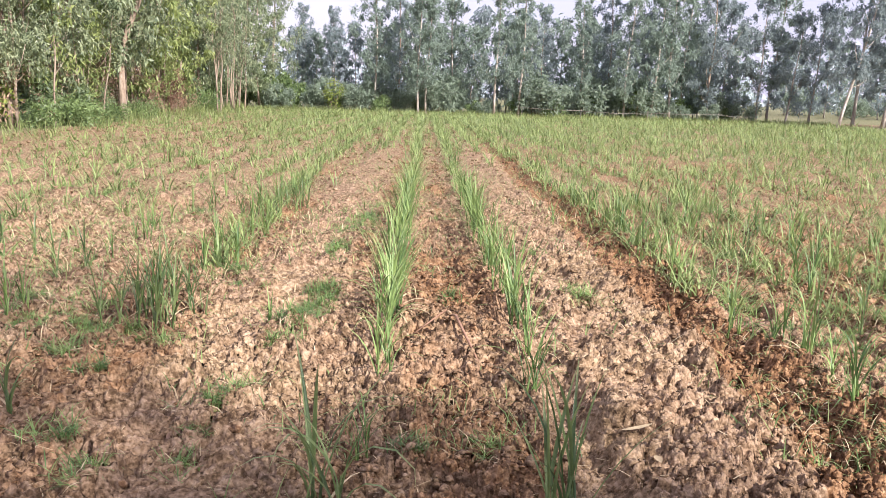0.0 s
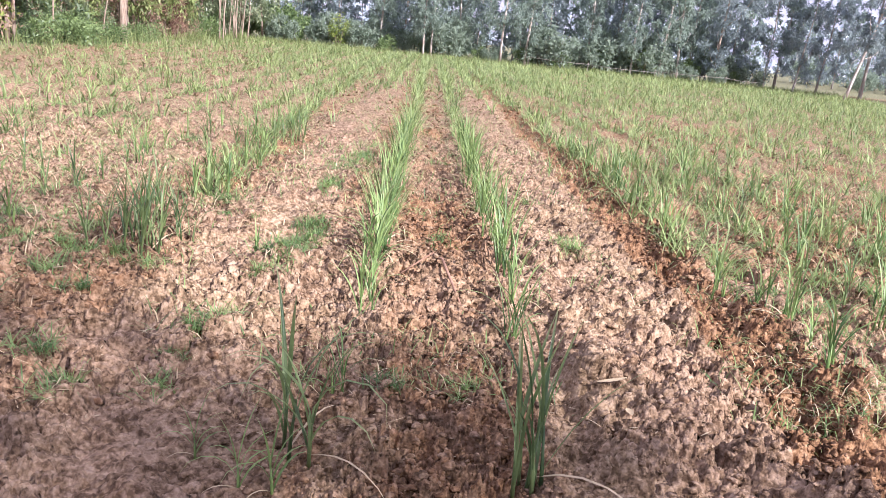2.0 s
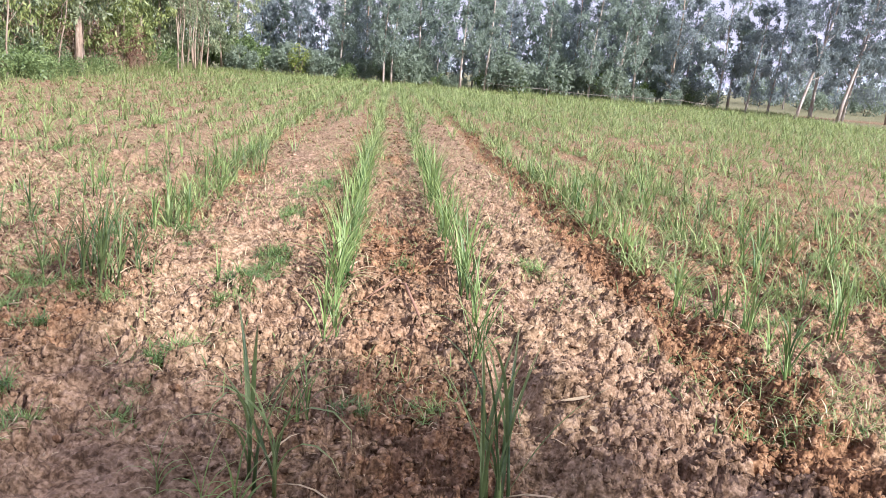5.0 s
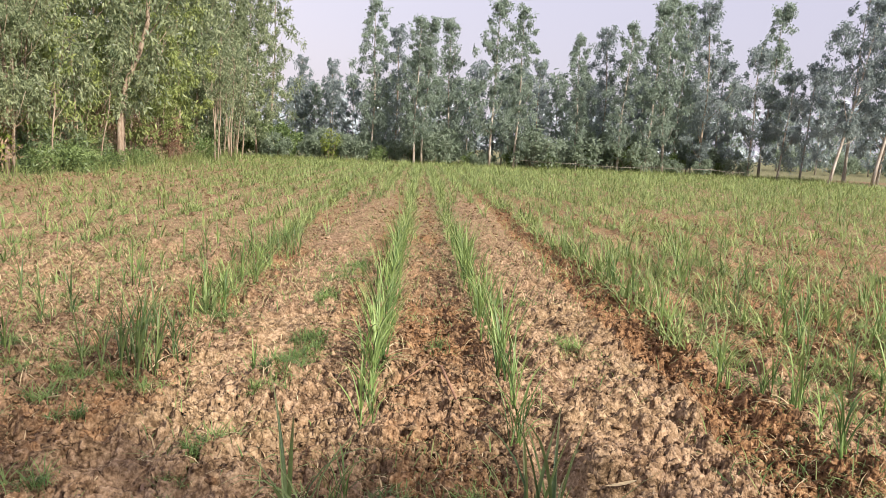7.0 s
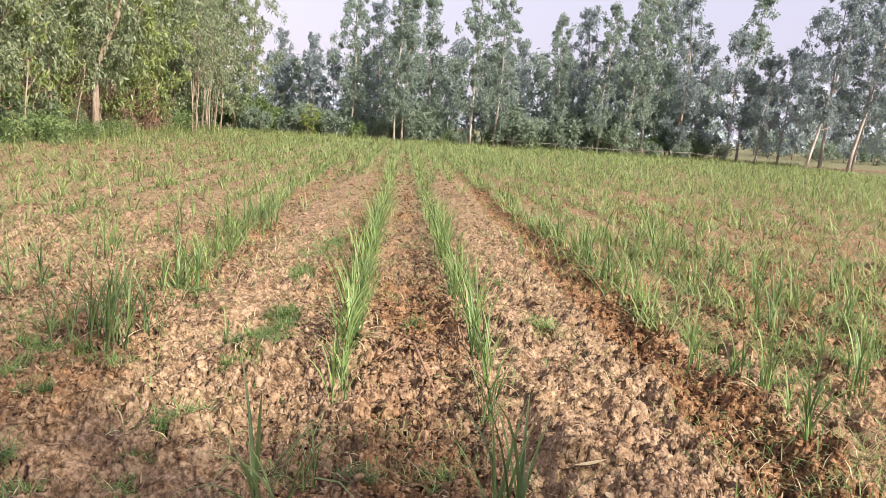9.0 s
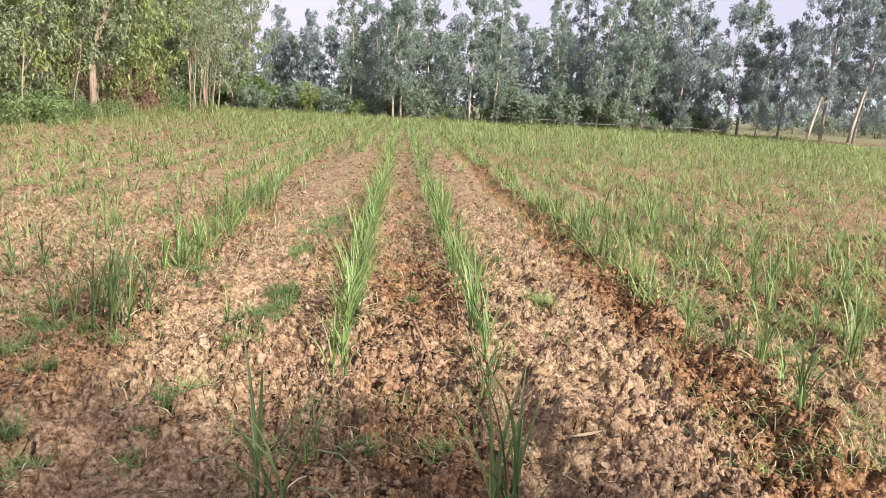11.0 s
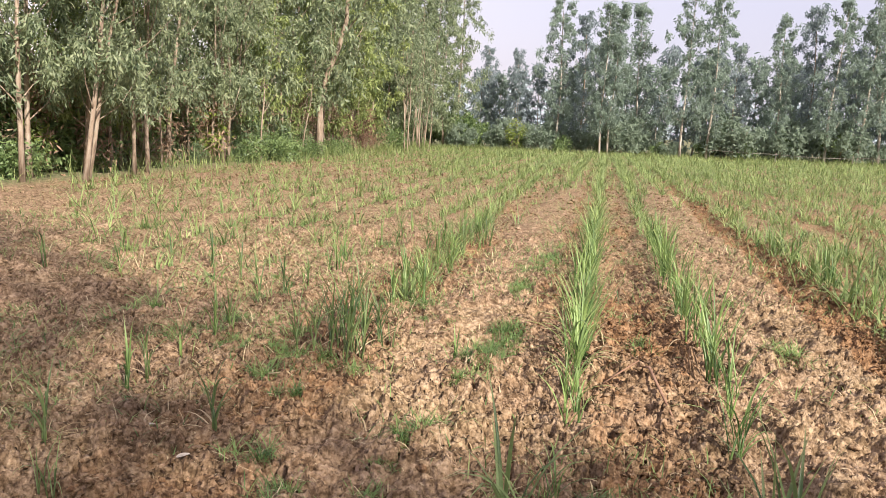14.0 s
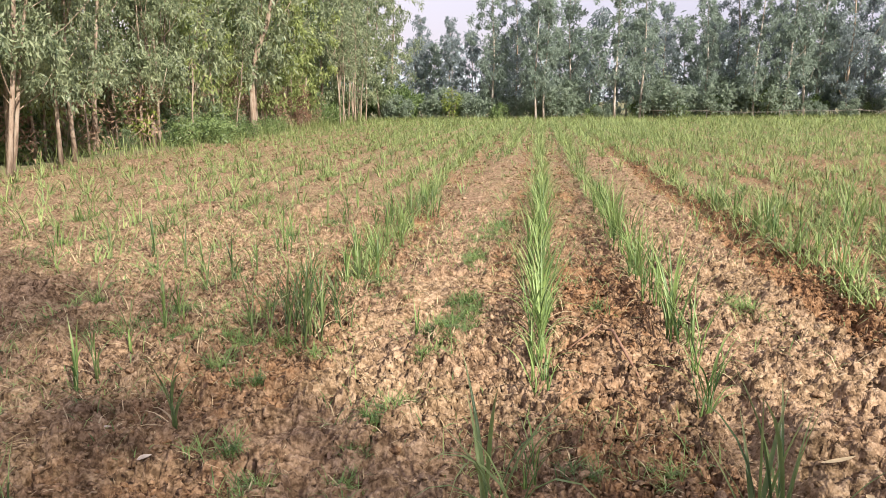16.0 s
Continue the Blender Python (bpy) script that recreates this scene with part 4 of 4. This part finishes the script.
    # grove along the field's west side
    for k, x, y, size, lean in ((0, -11.85, 13.9, 1.0, 1), (1, -12.05, 14.6, 0.95, 0), (0, -11.15, 14.9, 0.98, 6), (0, -11.45, 15.3, 0.8, 9), (1, -11.95, 16.3, 0.95, 3), (0, -11.6, 17.4, 1.0, 2), (1, -11.4, 18.2, 1.1, 4),
                                (0, -12.4, 18.0, 0.9, -3), (1, -12.3, 20.4, 1.0, 2), (0, -12.4, 22.8, 0.95, 3), (1, -12.25, 23.1, 1.0, 0), (0, -12.0, 23.6, 0.95, 2)):
        tree(near[k], x + 0.5 * (r.random() - 0.5), y, size * (0.8 + 0.25 * r.random()), 9 * (r.random() - 0.5), lean + 4 * (r.random() - 0.5))
    for i in range(16):
        tree(sapling, -12.1 - 2.0 * r.random(), 13.5 + 24 * (i + r.random()) / 16, 0.7 + 0.6 * r.random(), 8 * (r.random() - 0.5), 10 * (r.random() - 0.3))
    for i in range(30):
        tree(stem, -11.9 - 2.2 * r.random(), 13.2 + 26 * (i + r.random()) / 30, 0.7 + 0.6 * r.random(), 12 * (r.random() - 0.5), 14 * (r.random() - 0.4))
    tree(full[1], -12.9, 26.2, 1.05)
    tree(full[0], -13.2, 28.6, 1.0, 0, 6)
    tree(full[3], -11.95, 31.4, 1.1, 0, 2, 0)
    tree(full[1], -12.9, 35.0, 1.05)
    tree(full[1], -12.6, 38.0, 1.1)
    tree(full[0], -13.3, 41.5, 1.05)
    tree(full[2], -13.0, 45.5, 1.0, 0, 2)
    tree(full[0], -13.4, 49.0, 0.95)
    tree(full[2], -12.6, 53.5, 0.92, 0, 5)
    for x, y in ((-11.4, 54.3), (-12.3, 51.2), (-13.2, 56.0), (-14.2, 47.6), (-14.0, 52.5), (-11.0, 58.0)):
        tree(full[int(r.integers(0, 3))], x, y, 1.0)
    for i in range(30):
        x, y = -14.2 - 7.5 * r.random(), 12 + 42 * (i + r.random()) / 30
        tree(back[int(r.integers(0, 2))], x, y, 0.9 + 0.25 * r.random(), 4 * (r.random() - 0.5), 5 * (r.random() - 0.3))
    for i in range(15):
        place(high, -13.2 - 1.8 * r.random(), 12.5 + 12 * (i + r.random()) / 15, 0.0, r.random() * 360, 0.75 + 0.4 * r.random())
    for i in range(16):
        x, y = -12.6 - 3.0 * r.random(), 13 + 40 * (i + r.random()) / 16
        place(high if i % 3 else green, x, y, 0.0, r.random() * 360, 0.7 + 0.5 * r.random())
    for y in (24.5, 26.4, 28.3, 30.2, 33.0):
        place(green, -12.2 + 0.5 * (r.random() - 0.5), y, 0.0, r.random() * 360, 0.6 + 0.3 * r.random())
    for i in range(36):
        place((under, under, green, dry, under, under)[i % 6], -(12.6 if i < 17 else 11.9) - 1.3 * r.random(), 13 + 18 * (i + r.random()) / 36, 0.0, r.random() * 360, 0.35 + 0.7 * r.random() ** 1.4)
    for x, y, s in ((-12.4, 22.9, 0.95), (-12.8, 15.4, 0.8), (-12.4, 13.2, 0.9)):
        place(lime, x, y, 0.0, r.random() * 360, s)
    for i in range(10):
        place(dead, -12.6 - 1.2 * r.random(), 14 + 22 * (i + r.random()) / 10, 0.0, r.random() * 360, 0.8 + 0.7 * r.random())
    # the first two stand in for an unidentified reddish-brown mass behind the trunks
    for x, y, s in ((-13.4, 16.2, 0.8), (-13.8, 15.0, 0.75), (-12.9, 39.4, 1.1), (-12.7, 40.8, 0.9), (-13.1, 42.4, 1.1), (-13.2, 36.6, 0.8)):
        place(dead, x, y, 0.0, r.random() * 360, s)
    for x, y, s in ((-12.5, 37.4, 0.8), (-12.7, 38.4, 1.15), (-12.0, 37.9, 0.6), (-13.1, 39.6, 1.25)):
        place(rust, x, y, 0.0, r.random() * 360, s)
    for i in range(12):
        tree(stem, -12.3 + 1.0 * r.random(), 43.5 + 7 * (i + r.random()) / 12, 0.9 + 0.5 * r.random(), 10 * (r.random() - 0.5), 10 * (r.random() - 0.4))
    tree(full[1], -12.5, 40.4, 1.0)
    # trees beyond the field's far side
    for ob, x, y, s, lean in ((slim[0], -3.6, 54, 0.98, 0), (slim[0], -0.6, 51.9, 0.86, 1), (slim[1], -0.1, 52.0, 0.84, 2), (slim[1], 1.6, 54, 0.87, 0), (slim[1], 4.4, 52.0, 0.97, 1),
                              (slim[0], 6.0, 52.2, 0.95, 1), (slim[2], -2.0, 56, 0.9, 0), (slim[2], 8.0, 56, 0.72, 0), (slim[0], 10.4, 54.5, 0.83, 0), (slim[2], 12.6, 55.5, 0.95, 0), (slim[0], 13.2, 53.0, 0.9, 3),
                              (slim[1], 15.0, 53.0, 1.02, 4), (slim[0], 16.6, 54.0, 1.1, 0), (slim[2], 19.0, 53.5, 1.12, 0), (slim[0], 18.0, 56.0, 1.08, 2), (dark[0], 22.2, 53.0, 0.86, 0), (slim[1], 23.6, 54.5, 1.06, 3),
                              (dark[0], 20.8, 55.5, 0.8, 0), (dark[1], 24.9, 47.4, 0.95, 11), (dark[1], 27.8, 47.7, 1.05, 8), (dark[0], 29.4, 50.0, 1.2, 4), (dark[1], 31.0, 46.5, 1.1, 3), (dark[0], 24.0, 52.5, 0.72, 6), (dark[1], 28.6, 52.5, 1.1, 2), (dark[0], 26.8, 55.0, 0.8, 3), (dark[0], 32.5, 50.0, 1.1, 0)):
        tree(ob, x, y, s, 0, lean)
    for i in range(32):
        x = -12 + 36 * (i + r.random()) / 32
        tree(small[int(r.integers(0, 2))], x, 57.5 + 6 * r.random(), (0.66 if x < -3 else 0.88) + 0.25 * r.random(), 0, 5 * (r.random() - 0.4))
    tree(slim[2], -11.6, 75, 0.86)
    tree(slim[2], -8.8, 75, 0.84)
    for i in range(34):
        x = -11.5 + 33.5 * (i + r.random()) / 34
        place((grey, grey, under_far, grey, grey, high)[i % 6], x, 52.2 + 3.0 * r.random(), 0.0, r.random() * 360, 0.4 + 0.75 * r.random() ** 1.5)
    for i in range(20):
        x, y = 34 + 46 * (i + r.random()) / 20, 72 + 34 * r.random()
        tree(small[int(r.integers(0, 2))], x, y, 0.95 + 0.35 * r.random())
        place(grey, x + 2 * r.random(), y - 3, 0.0, r.random() * 360, 0.9 + 0.4 * r.random())
    for x, y in ((-14.5, 54), (-13, 57), (-11.5, 56.2), (-10, 56), (-15.5, 50), (-14.6, 46), (-13.8, 44)):
        place(high, x, y, 0.0, r.random() * 360, 1.1)
    place(lime, -6.2, 53, 0.0, 40, 1.1)
    # trees behind the path, whose shade falls on the near earth
    for x, y, s in ((0.8, -2.8, 1.02), (2.5, -3.5, 1.12), (4.1, -4.4, 1.1), (5.0, -5.3, 0.9), (6.3, -5.6, 0.72), (8.3, -7.2, 0.9), (5.6, -8.6, 0.95), (7.4, -8.6, 0.9), (6.9, -6.7, 0.77), (7.4, -6.0, 0.78), (7.6, -4.9, 0.73), (8.4, -6.0, 0.72)):
        tree(thin, x, y, s)


build_trees()


# ---- far tree line and small things ----
def build_far_trees():
    """A low uneven line of woods all round, at the edge of sight."""
    r = np.random.default_rng(91)
    n = 900
    a = np.arange(n) / n * 6.283
    rad = 230 + 40 * r.random(n)
    top = 10 + 10 * fbm(a * 14, a * 0, 5, 4) + 3 * r.random(n)
    c = np.repeat(np.stack([rad * np.cos(a), rad * np.sin(a)], -1), 12, 0)
    z = np.repeat(top, 12) * r.random(n * 12) ** 1.3
    c = np.concatenate([c + r.normal(size=c.shape) * 1.6, z[:, None]], 1)
    v, f = leaf_cloud(r, c, np.full(len(c), 1.2), 3, 1.9, 1.3, 0.2)
    v[:, 2] = np.maximum(v[:, 2], 0)
    tagged(new("backdrop", mesh_np("backdrop", v, f, HAZE)), "distant line of woods, paled and faintly glowing for haze", "woods", kind="structure")


build_far_trees()


def build_rail():
    """A bamboo rail on stakes along the field's far side."""
    ob = thing("bamboo_rail", "pale bamboo rail tied to low stakes at the field's edge", "fence")
    for x0, x1, z0, z1 in ((6.0, 10.2, 0.62, 0.52), (10.0, 14.6, 0.5, 0.42), (14.4, 19.4, 0.5, 0.52), (19.0, 21.5, 0.5, 0.42)):
        v, f = tube([[x0, 51.75, z0], [x0 * 0.5 + x1 * 0.5, 51.72, (z0 + z1) * 0.5 - 0.05], [x1, 51.75, z1]], [0.018, 0.017, 0.015], 6)
        part("rail", mesh_np("rail", v, f, BAMBOO, (), True), ob)
    for x in (6.2, 10.1, 14.5, 19.2):
        v, f = tube([[x, 51.8, -0.15], [x, 51.8, 0.35], [x + 0.01, 51.8, 0.6]], [0.03, 0.028, 0.025], 6)
        part("stake", mesh_np("stake", v, f, BAMBOO, (), True), ob)


build_rail()


def build_small_things():
    def stick(name, label, pts, rad, mat, cat="stick"):
        p = np.array(pts, float)
        p[:, 2] += ground_z(p[:, 0], p[:, 1])
        v, f = tube(p, rad, 7)
        tagged(new(name, mesh_np(name, v, f, mat, (), True)), label, cat)

    stick("stick", "weathered brown stick lying on a mound of earth", [[0.02, 4.6, 0.045], [0.07, 4.42, 0.04], [0.12, 4.24, 0.04], [0.18, 4.05, 0.035]], [0.005, 0.0085, 0.008, 0.005], WOOD)
    stick("stick", "thin brown twig on tilled earth", [[-0.17, 4.4, 0.035], [-0.08, 4.46, 0.04], [0.02, 4.52, 0.04]], [0.0035, 0.005, 0.0035], WOOD)
    stick("stick", "thin pale straw stalk on the ground", [[-1.95, 3.98, 0.02], [-1.85, 4.0, 0.03], [-1.72, 3.98, 0.02]], [0.004, 0.004, 0.003], STRAW)
    stick("stick", "pale dry stalk lying on the clods", [[0.86, 4.5, 0.02], [0.95, 4.47, 0.035], [1.06, 4.5, 0.02]], [0.006, 0.008, 0.004], STRAW)

    def dry_leaf(x, y, length, wide, turn, mat, label):
        k = np.linspace(0, 1, 7)
        w = wide * np.sin(np.pi * np.clip(k, 0.04, 0.97)) ** 0.7
        z = 0.02 + 0.25 * length * (k - 0.5) ** 2
        cols = [np.stack([k * length - length / 2, -w / 2, z + 0.3 * w], -1), np.stack([k * length - length / 2, 0 * w, z], -1), np.stack([k * length - length / 2, w / 2, z + 0.25 * w], -1)]
        v = np.stack(cols, 1).reshape(-1, 3)
        f = np.array([[i * 3 + j, i * 3 + j + 1, i * 3 + j + 4, i * 3 + j + 3] for i in range(6) for j in range(2)])
        ob = new("fallen_leaf", mesh_np("fallen_leaf", v, f, mat, (), True))
        tagged(ob, label, "leaf", "fallen leaves on the earth")
        ob.matrix_basis = pose(x, y, float(ground_z(x, y)[0]) + 0.005, 0, 0, turn)

    dry_leaf(-1.9, 3.01, 0.065, 0.04, 60, PAPER, "bleached whitish dry leaf on shaded earth")
    dry_leaf(-2.22, 3.27, 0.055, 0.025, 20, PAPER, "small pale dry leaf on the earth")
    dry_leaf(1.0, 4.6, 0.22, 0.04, 12, STRAW, "curled straw-coloured dry leaf on clods")
    dry_leaf(0.8, 3.16, 0.16, 0.03, 25, STRAW, "pale dry leaf on tilled earth")
    dry_leaf(0.8, 2.86, 0.06, 0.03, 95, STRAW, "small curled pale dry leaf on tilled earth")
    dry_leaf(-1.15, 3.12, 0.09, 0.045, 80, DEAD, "curled reddish-brown dead leaf")


build_small_things()
